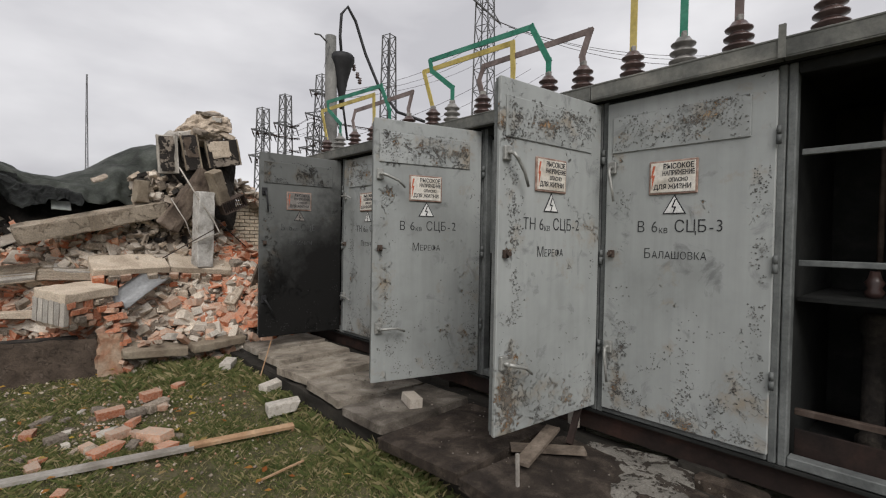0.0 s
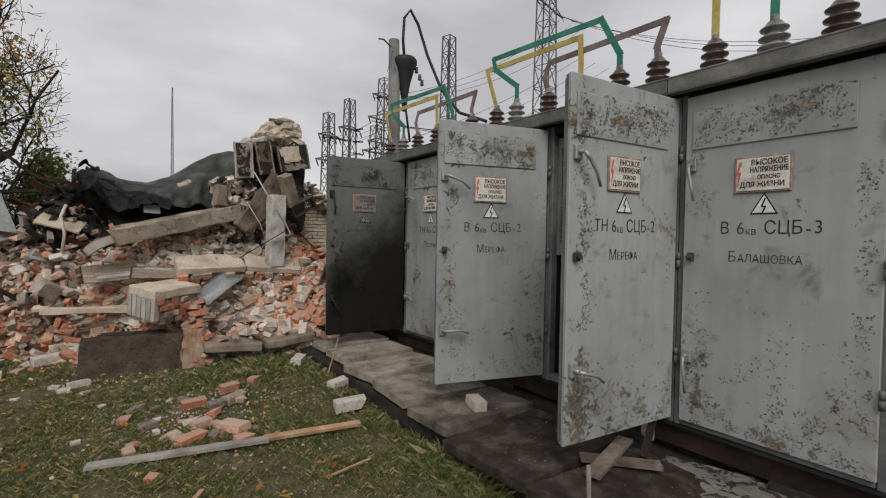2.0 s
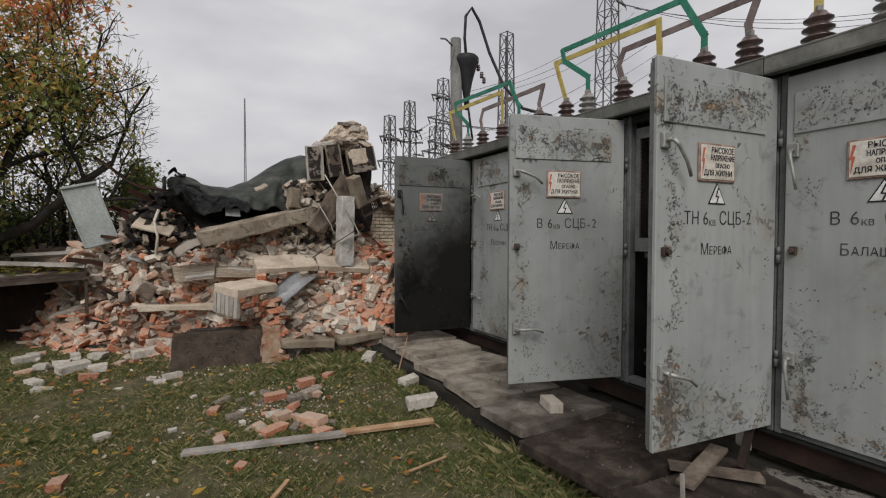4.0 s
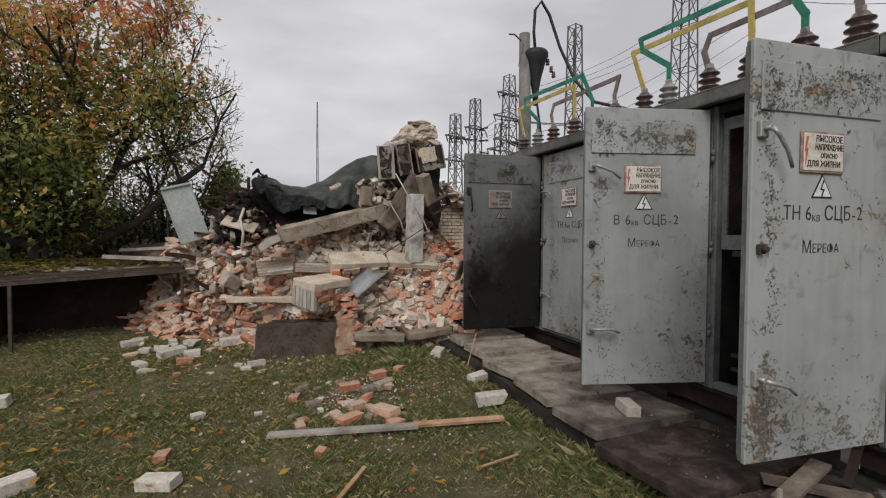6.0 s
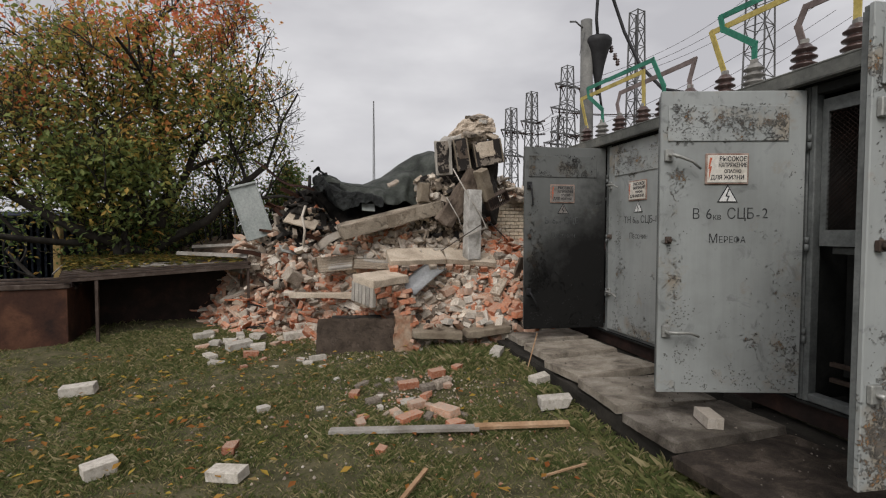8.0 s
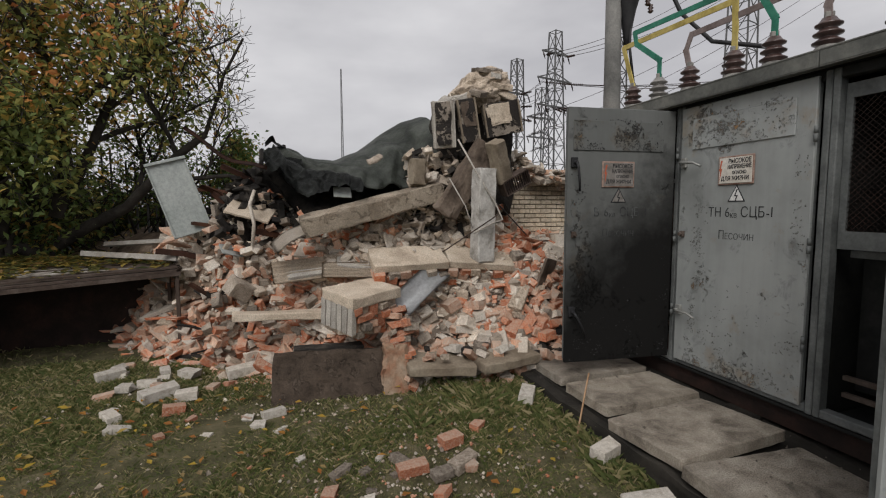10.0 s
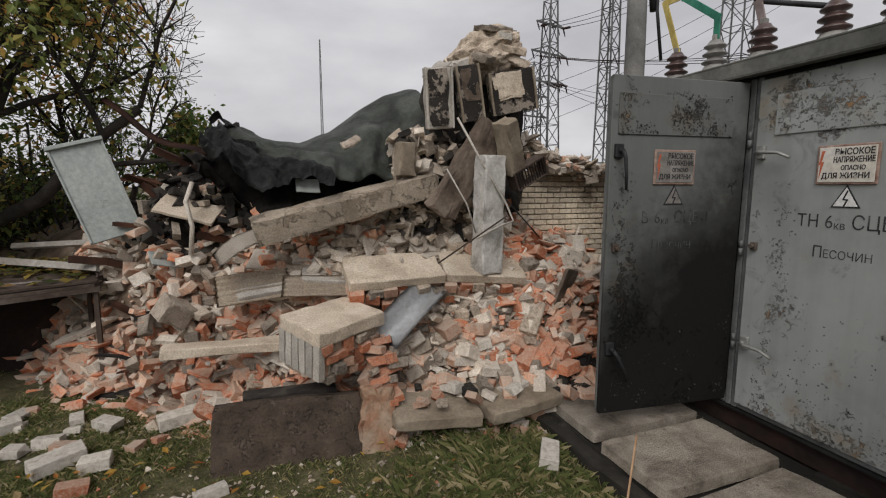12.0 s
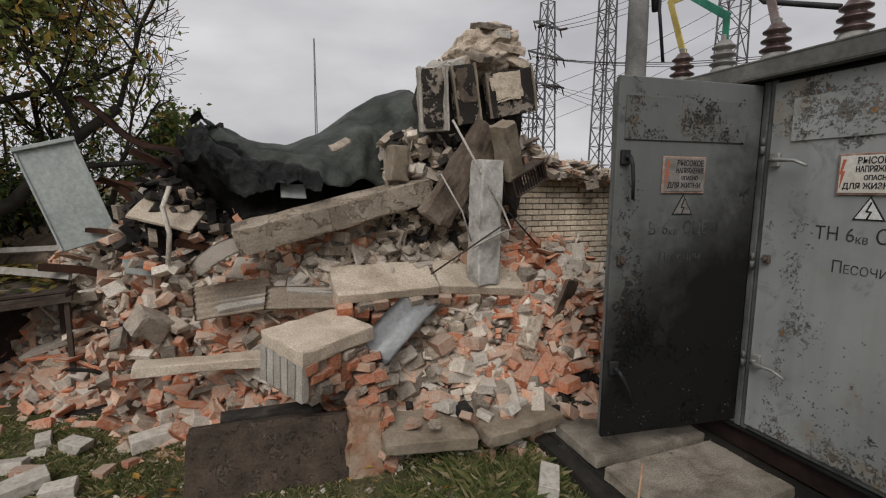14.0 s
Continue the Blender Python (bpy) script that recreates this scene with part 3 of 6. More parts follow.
def build_door(cabinet, hinge, angle, line1, line2, mat, droop, free_w=DOOR_W):
    """A steel door: origin at the hinge's foot, x to the free edge, y outwards."""
    bm = boxes(((free_w / 2, -0.012, DOOR_H / 2), (free_w, 0.024, DOOR_H), None, 0.004))
    door = part("door", bm, mat, cabinet, "flaking grey steel door" if mat is M_PAINT else "soot-blackened steel door")
    door.matrix_local = pose(*hinge, 0, 0, angle)
    # folded returns behind the face, then the welded plate across the top
    for c, s in (((free_w / 2, -0.036, 0.012), (free_w - 0.02, 0.024, 0.018)), ((free_w / 2, -0.036, DOOR_H - 0.012), (free_w - 0.02, 0.024, 0.018)),
                 ((0.012, -0.036, DOOR_H / 2), (0.018, 0.024, DOOR_H - 0.05)), ((free_w - 0.012, -0.036, DOOR_H / 2), (0.018, 0.024, DOOR_H - 0.05))):
        part("door_return", boxes((c, s)), M_FRAME, door)
    bm = boxes(((0.485, 0.004, 1.72), (0.75, 0.010, 0.22), None, 0.003))
    part("plate", bm, mat, door)
    # warning sign, slightly dished
    bm = boxes(((0.49, 0.006, 1.435), (0.27, 0.010, 0.195), None, 0.004))
    sign = part("warning_sign", bm, M_SIGNRIM, door, "enamelled warning sign with rusty red rim")
    bm = boxes(((0.49, 0.0125, 1.435), (0.246, 0.004, 0.172), None, 0.0015))
    face_me = to_mesh("sign_face", bm, M_SIGN if mat is M_PAINT else M_SIGNSOOT)
    face = new("sign_face", face_me)
    face.parent = door
    tagged(face, "cream enamel sign face" if mat is M_PAINT else "smoke-stained enamel sign face")
    for txt, dz, size in (("ВЫСОКОЕ", 0.060, 0.042), ("НАПРЯЖЕНИЕ", 0.022, 0.038), ("ОПАСНО", -0.017, 0.030), ("ДЛЯ ЖИЗНИ", -0.055, 0.038)):
        words(txt, size, M_INK, door, on_door(0.458 if dz > -0.03 else 0.49, 1.435 + dz, 0.0152), "sign_lettering", 0.0007, (0.66 if dz > 0 else 0.88) if len(txt) > 8 else 0.80)
    bm = bmesh.new()
    q = [(0.600, 1.505), (0.586, 1.505), (0.600, 1.45), (0.588, 1.452), (0.606, 1.365), (0.603, 1.437), (0.611, 1.435)]
    a = [bm.verts.new((u, 0.0152, z)) for u, z in q]
    b = [bm.verts.new((u, 0.0165, z)) for u, z in q]
    bm.faces.new(a), bm.faces.new(b[::-1])
    for i in range(len(q)):
        bm.faces.new((a[i], b[i], b[(i + 1) % len(q)], a[(i + 1) % len(q)]))
    bmesh.ops.recalc_face_normals(bm, faces=bm.faces)
    part("red_flash", bm, M_RED, door, "faded red flash mark")
    # triangle sticker with a bolt
    for r, y, m_, nm in ((0.075, 0.0035, M_INK, "triangle_border"), (0.062, 0.0050, M_WHITE if mat is M_PAINT else M_SIGNSOOT, "triangle_face")):
        bm = bmesh.new()
        pts = [(0.48 + r * math.sin(k), 1.262 + r * math.cos(k)) for k in (0, 2.094, 4.189)]
        lo = [bm.verts.new((u, 0.001, z)) for u, z in pts]
        hi = [bm.verts.new((u, y, z)) for u, z in pts]
        bm.faces.new(hi)
        for i in range(3):
            bm.faces.new((lo[i], hi[i], hi[(i + 1) % 3], lo[(i + 1) % 3]))
        bmesh.ops.recalc_face_normals(bm, faces=bm.faces)
        part(nm, bm, m_, door)
    bm = bmesh.new()
    strip(bm, [(0.474, 0.0057, 1.306), (0.490, 0.0057, 1.265), (0.472, 0.0057, 1.263), (0.484, 0.0057, 1.234)], (0, 0.0012, 0), 0.007)
    part("bolt_mark", bm, M_INK, door)
    head, tail = line1.split("6кв")
    write_line(door, ((head.strip(), 0.094, 0, 1.3), ("6", 0.094, 0, 0.3), ("кв", 0.058, -0.016, 1.2), (tail.strip()[:3], 0.098, 0.002, 0.5), ("-", 0.094, 0.0, 0.5), (tail.strip()[4:], 0.092, 0.004, 0)), 0.46, 1.148, 0.026 if len(head.strip()) > 1 else 0.034)
    write_line(door, ((line2[0], 0.084, 0.006, 1), (line2[1:].upper(), 0.060, 0, 0)), 0.475, 0.985, 0.010)
    # two lever handles at the free edge, lock, hinge knuckles
    for z, sink in zip((1.52, 0.40), droop):
        bm = boxes(((free_w - 0.045, 0.012, z), (0.05, 0.024, 0.075), None, 0.004))
        tube(bm, [(free_w - 0.045, 0.01, z), (free_w - 0.045, 0.055, z)], 0.011)
        a = radians(sink)
        d = Vector((-math.cos(a), 0, -math.sin(a)))
        p = Vector((free_w - 0.045, 0.055, z))
        tube(bm, [p, p + d * 0.04 + Vector((0, 0.012, 0)), p + d * 0.13 + Vector((0, 0.008, 0)), p + d * 0.19 + Vector((0, 0, -0.025))], [0.011, 0.010, 0.009, 0.008])
        part("handle", bm, M_STEEL if mat is M_PAINT else M_BLACK, door, "bent steel lever handle")
    bm = boxes(((free_w - 0.05, 0.012, 0.985), (0.035, 0.022, 0.045), None, 0.003))
    tube(bm, [(free_w - 0.05, 0.02, 0.985), (free_w - 0.05, 0.045, 0.985)], 0.013)
    part("lock", bm, M_BAR, door, "rusty round door lock")
    for z in (1.60, 0.96, 0.38):
        bm = bmesh.new()
        tube(bm, [(-0.012, 0.012, z - 0.045), (-0.012, 0.012, z)], 0.012)
        tube(bm, [(-0.012, 0.012, z + 0.004), (-0.012, 0.012, z + 0.045)], 0.011)
        part("hinge", bm, M_FRAME, door)
    return door


def add_flakes(door, seed, mat, strip_n, low_n, plate_n):
    """Curled chips of paint standing off the steel, thick on the top plate, along the free edge and at the foot."""
    rnd = random.Random(seed)
    vs, fs = [], []
    todo = [("plate", plate_n), ("edge", strip_n), ("low", low_n), ("hinge", low_n // 3)]
    for zone, n in todo:
        got = 0
        while got < n:
            if zone == "plate":
                u, z, y = rnd.uniform(0.12, 0.85), rnd.uniform(1.615, 1.84), 0.0095
            elif zone == "edge":
                u, z, y = rnd.gauss(0.79, 0.035), rnd.uniform(0.10, 1.45), 0.0005
            elif zone == "low":
                u, z, y = rnd.uniform(0.03, 0.87), abs(rnd.gauss(0, 0.24)) + 0.02, 0.0005
            else:
                u, z, y = rnd.uniform(0.02, 0.10), rnd.uniform(0.1, 1.6), 0.0005
            if noise.noise((u * 6 + seed, z * 6, 3.0)) + 0.5 * noise.noise((u * 19 + seed, z * 19, 5.0)) < (-0.05 if zone == "plate" else 0.12) or u > 0.88:
                continue
            got += 1
            s, a, c = rnd.uniform(0.003, 0.009), rnd.uniform(0, 6.28), rnd.uniform(0.4, 1.1)
            e, f = Vector((math.cos(a), 0, math.sin(a))), Vector((-math.sin(a), 0, math.cos(a)))
            base = len(vs)
            for k in range(3):
                for w in (-0.5, 0.5):
                    p = Vector((u, y, z)) + e * s * k * 0.55 + f * s * (w * (1.2 - 0.25 * k) + rnd.uniform(-0.15, 0.15)) + Vector((0, s * c * (0, 0.25, 0.75)[k], 0))
                    vs.append(tuple(p))
            fs += [(base, base + 1, base + 3, base + 2), (base + 2, base + 3, base + 5, base + 4)]
    me = bpy.data.meshes.new("flaking_paint")
    me.from_pydata(vs, [], fs)
    me.materials.append(mat)
    ob = new("flaking_paint", me)
    ob.parent = door
    tagged(ob, "curled chips of grey paint", kind="stuff")


def build_cabinet(y0, y1, label, shelves, screen=False):
    """One switchgear unit from y0 to y1; the origin on the base channel under its front, x into the cabinet."""
    w = y1 - y0
    cab = thing("switchgear_cabinet", pose(0, y0, 0), label, "cabinet", "row of switchgear cabinets")
    zb, zt, deep = 0.46, 2.45, 1.25
    for y in (0.021, w - 0.021):
        part("post", boxes(((0.045, y, (zb + zt) / 2), (0.07, 0.038, zt - zb), None, 0.006)), M_FRAME, cab)
    part("sill", boxes(((0.045, w / 2, zb + 0.03), (0.07, w - 0.084, 0.05), None, 0.005)), M_FRAME, cab)
    # header coloured near-black for the shadow gap between door and fascia
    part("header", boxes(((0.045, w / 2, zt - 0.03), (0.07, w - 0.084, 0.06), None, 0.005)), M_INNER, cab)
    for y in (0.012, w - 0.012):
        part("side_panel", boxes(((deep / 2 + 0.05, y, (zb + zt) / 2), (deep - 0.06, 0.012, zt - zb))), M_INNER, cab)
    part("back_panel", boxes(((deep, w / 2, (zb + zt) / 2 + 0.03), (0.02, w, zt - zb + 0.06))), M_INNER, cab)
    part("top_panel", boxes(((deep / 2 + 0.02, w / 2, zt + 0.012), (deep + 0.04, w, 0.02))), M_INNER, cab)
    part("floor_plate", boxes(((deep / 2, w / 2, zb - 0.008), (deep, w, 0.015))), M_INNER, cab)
    for z in shelves:
        part("cross_rail", boxes(((0.10, w / 2, z), (0.035, w - 0.1, 0.03), None, 0.003)), M_FRAME, cab)
    if shelves:
        for k in range(3):
            y = 0.2 + k * 0.28
            part("breaker_column", lathe(bmesh.new(), [(0.07, 0), (0.07, 0.05), (0.05, 0.07), (0.05, 0.6), (0.065, 0.62), (0.065, 0.70), (0.03, 0.73)], 12), M_CHAR, cab, "dark switch breaker column").location = (0.62, y, 0.47)
            part("conductor", tube(bmesh.new(), [(0.7, y, 1.3), (0.75, y, 2.3)], 0.015, 6), M_BAR, cab)
            part("post_insulator", lathe(bmesh.new(), [(0.03, 0), (0.045, 0.03), (0.03, 0.05), (0.045, 0.08), (0.03, 0.10), (0.02, 0.14)], 10), M_CERAM, cab).location = (0.5, y, 1.29)
        part("cross_rail", boxes(((0.12, w / 2, 0.72), (0.035, w - 0.1, 0.03), None, 0.003)), M_BAR, cab)
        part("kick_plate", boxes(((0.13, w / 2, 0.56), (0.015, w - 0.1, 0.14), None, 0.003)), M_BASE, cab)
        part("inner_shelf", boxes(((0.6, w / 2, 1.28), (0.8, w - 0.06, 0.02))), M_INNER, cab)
    if screen:
        # framed wire screen above, near-black panel standing in for the dark opening below
        z0, z1 = 1.50, 2.32
        bm = boxes(((0.07, w / 2, z0), (0.02, w - 0.09, 0.10)), ((0.07, w / 2, z1), (0.02, w - 0.09, 0.08)),
                   ((0.07, 0.062, (z0 + z1) / 2), (0.0205, 0.036, z1 - z0)), ((0.07, w - 0.062, (z0 + z1) / 2), (0.0205, 0.036, z1 - z0)))
        scr = part("screen_frame", bm, M_FRAME, cab, "grey framed wire screen")
        bm = bmesh.new()
        a, b, n = 0.08, w - 0.08, 30
        for k in range(-n, n):
            for sgn in (1, -1):
                ya, yb = a + (b - a) * k / n * 1.0, a + (b - a) * k / n + (z1 - z0)
                t0, t1 = max(0, (a - ya) / (yb - ya)), min(1, (b - ya) / (yb - ya))
                if t1 - t0 > 0.02:
                    za, zb_ = z0 + (z1 - z0) * t0, z0 + (z1 - z0) * t1
                    p, q = ya + (yb - ya) * t0, ya + (yb - ya) * t1
                    if sgn < 0:
                        p, q = a + b - p, a + b - q
                    tube(bm, [(0.07 + 0.002 * sgn, p, za), (0.07 + 0.002 * sgn, q, zb_)], 0.0022, 3, False)
        part("wire_screen", bm, M_BASE, scr)
        part("cross_rail", boxes(((0.15, w / 2, 1.42), (0.03, w - 0.14, 0.04), None, 0.003)), M_FRAME, cab)
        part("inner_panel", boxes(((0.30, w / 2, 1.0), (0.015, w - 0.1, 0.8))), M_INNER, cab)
        for z in (0.60, 0.70):
            part("cross_rail", boxes(((0.16, w / 2, z), (0.03, w - 0.14, 0.025))), M_BAR, cab)
    return cab


c_open = build_cabinet(-2.02, -0.96, "open switchgear cabinet with dark empty interior and cross rails", (2.02, 1.47), False)
c_three = build_cabinet(-0.96, 0.02, "closed grey steel switchgear cabinet with flaking paint", ())
c_th = build_cabinet(0.02, 1.06, "grey switchgear cabinet with its door swung wide open", (), True)
c_me = build_cabinet(1.06, 2.14, "grey switchgear cabinet with its lettered door ajar", (), True)
c_pe = build_cabinet(2.14, 3.21, "closed grey switchgear cabinet with peeling paint", ())
c_dk = build_cabinet(3.21, 4.26, "fire-blackened switchgear cabinet with its door open", (1.9,))
add_flakes(build_door(c_three, (-0.012, 0.035, Z0), 90, "В 6кв  СЦБ-3", "Балашовка", M_PAINT, (80, 85)), 3, M_CHIP, 60, 520, 420)
add_flakes(build_door(c_th, (-0.012, 0.00, Z0), 175, "ТН 6кв СЦБ-2", "Мерефа", M_PAINT, (50, 16)), 4, M_CHIP, 420, 160, 620)
add_flakes(build_door(c_me, (-0.012, 0.00, Z0), 164, "В 6кв СЦБ-2", "Мерефа", M_PAINT, (20, 0)), 5, M_CHIP, 90, 260, 330)
add_flakes(build_door(c_pe, (-0.012, 0.06, Z0), 90, "ТН 6кв СЦБ-1", "Песочин", M_PAINT, (4, 2), 0.97), 6, M_CHIP, 260, 260, 260)
add_flakes(build_door(c_dk, (-0.012, 0.02, Z0), 174, "В 6кв СЦБ-1", "Песочин", M_SOOT, (82, 60)), 7, M_CHIPD, 60, 120, 300)
# loose board standing in the open bay
single("board", boxes(((0, 0, 0), (0.10, 0.022, 1.16), None, 0.003)), M_WOOD, pose(-0.06, 0.14, 0.92, 0, 0, 70), "grey wooden board standing upright against a cabinet", "board")


def build_roof():
    roof = thing("cabinet_roof", pose(0, 0, 0), "weathered grey sheet-steel roof over the switchgear row", "roof")
    for y0, y1 in ((-2.1, -0.955), (-0.95, 0.055), (0.06, 2.15), (2.155, 4.35)):
        L = y1 - y0
        bm = bmesh.new()
        for c, s in (((-0.085, 0, -0.01), (0.014, L, 0.085)), ((0.0, 0, 0.034), (0.19, L, 0.012)), ((-0.06, 0, -0.055), (0.06, L, 0.010))):
            box(bm, (c[0], (y0 + y1) / 2, 2.51 + c[2]), (s[0], s[1], s[2]), None, 0.003)
        part("fascia", bm, M_ROOF, roof)
        part("roof_sheet", boxes(((0.72, (y0 + y1) / 2, 2.572), (1.34, L, 0.02), pose(0, 0, 0, 0, -1.5, 0), 0.003)), M_ROOF, roof)
    part("joint_cap", boxes(((-0.095, -0.952, 2.53), (0.012, 0.03, 0.16))), M_ROOF, roof)
    part("gable", boxes(((0.65, 4.31, 2.50), (1.2, 0.02, 0.12))), M_ROOF, roof)


build_roof()
for x in (0.0, 1.05):
    ch = thing("base_channel", pose(x, 0, 0), "long rusty steel channel under the cabinets", "beam", "base channels")
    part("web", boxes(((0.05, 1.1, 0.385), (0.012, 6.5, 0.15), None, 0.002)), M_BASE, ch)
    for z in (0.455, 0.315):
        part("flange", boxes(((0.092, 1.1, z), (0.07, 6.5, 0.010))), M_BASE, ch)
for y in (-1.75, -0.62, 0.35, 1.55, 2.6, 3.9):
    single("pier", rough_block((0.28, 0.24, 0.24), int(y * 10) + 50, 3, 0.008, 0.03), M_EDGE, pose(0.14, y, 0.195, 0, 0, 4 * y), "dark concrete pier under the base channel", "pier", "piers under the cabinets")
single("pier", rough_block((0.14, 0.34, 0.20), 77, 3, 0.006, 0.03), M_SLABD, pose(-0.02, -0.78, 0.20, 0, 0, 3), "pale concrete block under the base channel", "pier", "piers under the cabinets")


# ---------------------------------------------------------------- insulators and bus bars
def build_insulator(mat, label):
    ins = thing("insulator", pose(0, 0, -50), label, "insulator", "insulators on the roof")
    part("flange", lathe(bmesh.new(), [(0.095, 0), (0.095, 0.012), (0.078, 0.02), (0.070, 0.055), (0.060, 0.07)]), M_FLANGE, ins, "grey cast flange")
    prof, z = [(0.050, 0.068)], 0.07
    for r in (0.080, 0.076, 0.070):
        prof += [(0.046, z + 0.004), (r, z + 0.016), (r + 0.002, z + 0.024), (r - 0.012, z + 0.032), (0.046, z + 0.046)]
        z += 0.052
    prof += [(0.036, z + 0.01)]
    part("porcelain_body", lathe(bmesh.new(), prof), mat, ins)
    part("cap", boxes(((0, 0, z + 0.022), (0.05, 0.028, 0.05), None, 0.004)), M_FLANGE, ins)
    for k in range(3):
        a = 2.1 * k + 0.5
        part("bolt", lathe(bmesh.new(), [(0.012, 0.0), (0.012, 0.022), (0.008, 0.024), (0.008, 0.034)], 6), M_FLANGE, ins).location = (0.083 * math.cos(a), 0.083 * math.sin(a), 0.012)
    return ins


I_BROWN = build_insulator(M_CERAM, "brown ribbed porcelain insulator on grey flange on the roof")
I_PALE = build_insulator(M_PALE, "dusty grey porcelain insulator on the cabinet roof")
ROOF_Z = 2.585
YEL = (-1.08, -0.05, 0.97, 1.96, 2.98, 4.05)
GRN = (-1.40, -0.37, 0.62, 1.69, 2.68, 3.72)
BRN = (-1.72, -0.67, 0.32, 1.30, 2.34, 3.38)
for k in range(6):
    for ys, src in ((YEL, I_BROWN), (GRN, I_PALE if k % 2 else I_BROWN), (BRN, I_BROWN)):
        copy_thing(src, pose(0.25, ys[k], ROOF_Z, 0, 0, 37 * k) @ Matrix.Scale(1.0, 4))
for src in (I_BROWN, I_PALE):
    for o in (*src.children_recursive, src):
        bpy.data.objects.remove(o)
TOP = ROOF_Z + 0.24


def busbar(mat, pts, label):
    ob = thing("busbar", pose(0.25, pts[0][1], TOP), label, "busbar", "painted bus bars")
    o = Vector((0.25, pts[0][1], TOP))
    names = ("riser", "crossbar", "riser")
    legs = (pts[:3], pts[2:4], pts[3:])
    for nm, leg in zip(names, legs):
        bm = bmesh.new()
        strip(bm, [Vector(p) - o + Vector((0.003 if nm == "crossbar" else 0, 0, 0)) for p in leg], (0.010, 0, 0), 0.045)
        part(nm, bm, mat, ob)
    return ob


for k in (2, 4):
    a, b = YEL[k], YEL[k + 1]
    busbar(M_YEL, [(0.25, a, TOP - 0.03), (0.25, a, TOP + 0.15), (0.25, a + 0.01, TOP + 0.36), (0.25, b + 0.15, TOP + 0.40), (0.25, b, TOP + 0.0)], "yellow painted flat bus bar bridging two insulators")
    a, b = GRN[k], GRN[k + 1]
    busbar(M_GRN, [(0.25, a, TOP - 0.03), (0.25, a, TOP + 0.12), (0.25, a + 0.17, TOP + 0.43), (0.25, b + 0.33, TOP + 0.49), (0.25, b + 0.30, TOP + 0.38), (0.25, b, TOP + 0.15), (0.25, b, TOP - 0.03)], "green painted flat bus bar with angled ends")
    a, b = BRN[k], BRN[k + 1]
    busbar(M_BRN, [(0.25, a, TOP - 0.03), (0.25, a + 0.01, TOP + 0.08), (0.25, a - 0.05, TOP + 0.24), (0.25, b, TOP + 0.25), (0.25, b + 0.05, TOP + 0.14), (0.25, b, TOP - 0.03)], "dull brown flat bus bar bridging two insulators")


for ys, mat, col in ((YEL, M_YEL, "yellow"), (GRN, M_GRN, "green"), (BRN, M_BRN, "dull brown")):
    for k in (0, 1):
        ob = thing("busbar", pose(0.25, ys[k], TOP), col + " painted flat bus bar rising from an insulator", "busbar", "painted bus bars")
        for nm, p, q in (("riser", (0, 0, -0.03), (0, 0, 0.62)), ("crossbar", (0, 0, 0.62), (0.5, 0.25 - 0.5 * k, 0.95))):
            part(nm, strip(bmesh.new(), [p, q], (0.010, 0, 0), 0.045), mat, ob)


# ---------------------------------------------------------------- paving beside the cabinets
for k, (y0, y1, x0, x1, z, tilt) in enumerate(((3.30, 3.98, -0.90, -0.12, 0.375, -2), (2.76, 3.27, -0.92, -0.14, 0.372, -1), (2.12, 2.73, -0.96, -0.16, 0.362, -3), (1.52, 2.09, -0.98, -0.17, 0.335, 2),
                                            (0.97, 1.49, -1.00, -0.18, 0.322, -1.5), (0.22, 0.94, -1.06, -0.18, 0.305, -2), (-0.72, 0.19, -1.08, -0.16, 0.29, 1.0), (-1.9, -0.75, -1.1, -0.14, 0.285, 0.5))):
    bm = rough_block((x1 - x0, y1 - y0 - 0.02, 0.065), 300 + k, 30, 0.0045, 0.022)
    single("paving_slab", bm, M_SLAB if y0 > 1.4 else (M_SLABM if y0 > 0.9 else M_SLABD), pose((x0 + x1) / 2 - 0.015, (y0 + y1) / 2, z - 0.028, tilt * 0.9, tilt * 0.6, (k % 3 - 1) * 2.4), "cracked sooty concrete paving slab beside the cabinets", "paving slab", "paving slabs along the cabinets")
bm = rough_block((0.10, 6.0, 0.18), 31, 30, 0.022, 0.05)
single("kerb", bm, M_EDGE, pose(-0.91, 1.0, 0.155, 0.85, 0, 1.5), "near-black concrete edge under the paving slabs", "kerb", kind="structure")
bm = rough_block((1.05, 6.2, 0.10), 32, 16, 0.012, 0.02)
single("subsoil", bm, M_EDGE, pose(-0.40, 1.0, 0.215, 0.85, 0, 0), "near-black earth under the slabs and cabinets", "soil", kind="structure")


bm = bmesh.new()
sheet(bm, 40, 30, lambda u, v: (-0.42 + 0.84 * u, -0.30 + 0.60 * v, 0.012 * max(-0.9, 0.75 - 2.2 * math.hypot(u - 0.5, v - 0.5) ** 1.2 * 1.6 + 0.9 * noise.noise((u * 4, v * 4, 2)) + 0.5 * noise.noise((u * 13, v * 13, 7)))))
single("mortar_powder", bm, M_POWDER, pose(-0.36, -0.40, 0.288, 0, 0, 20), "spilled pale mortar powder on the paving", "powder", kind="stuff")


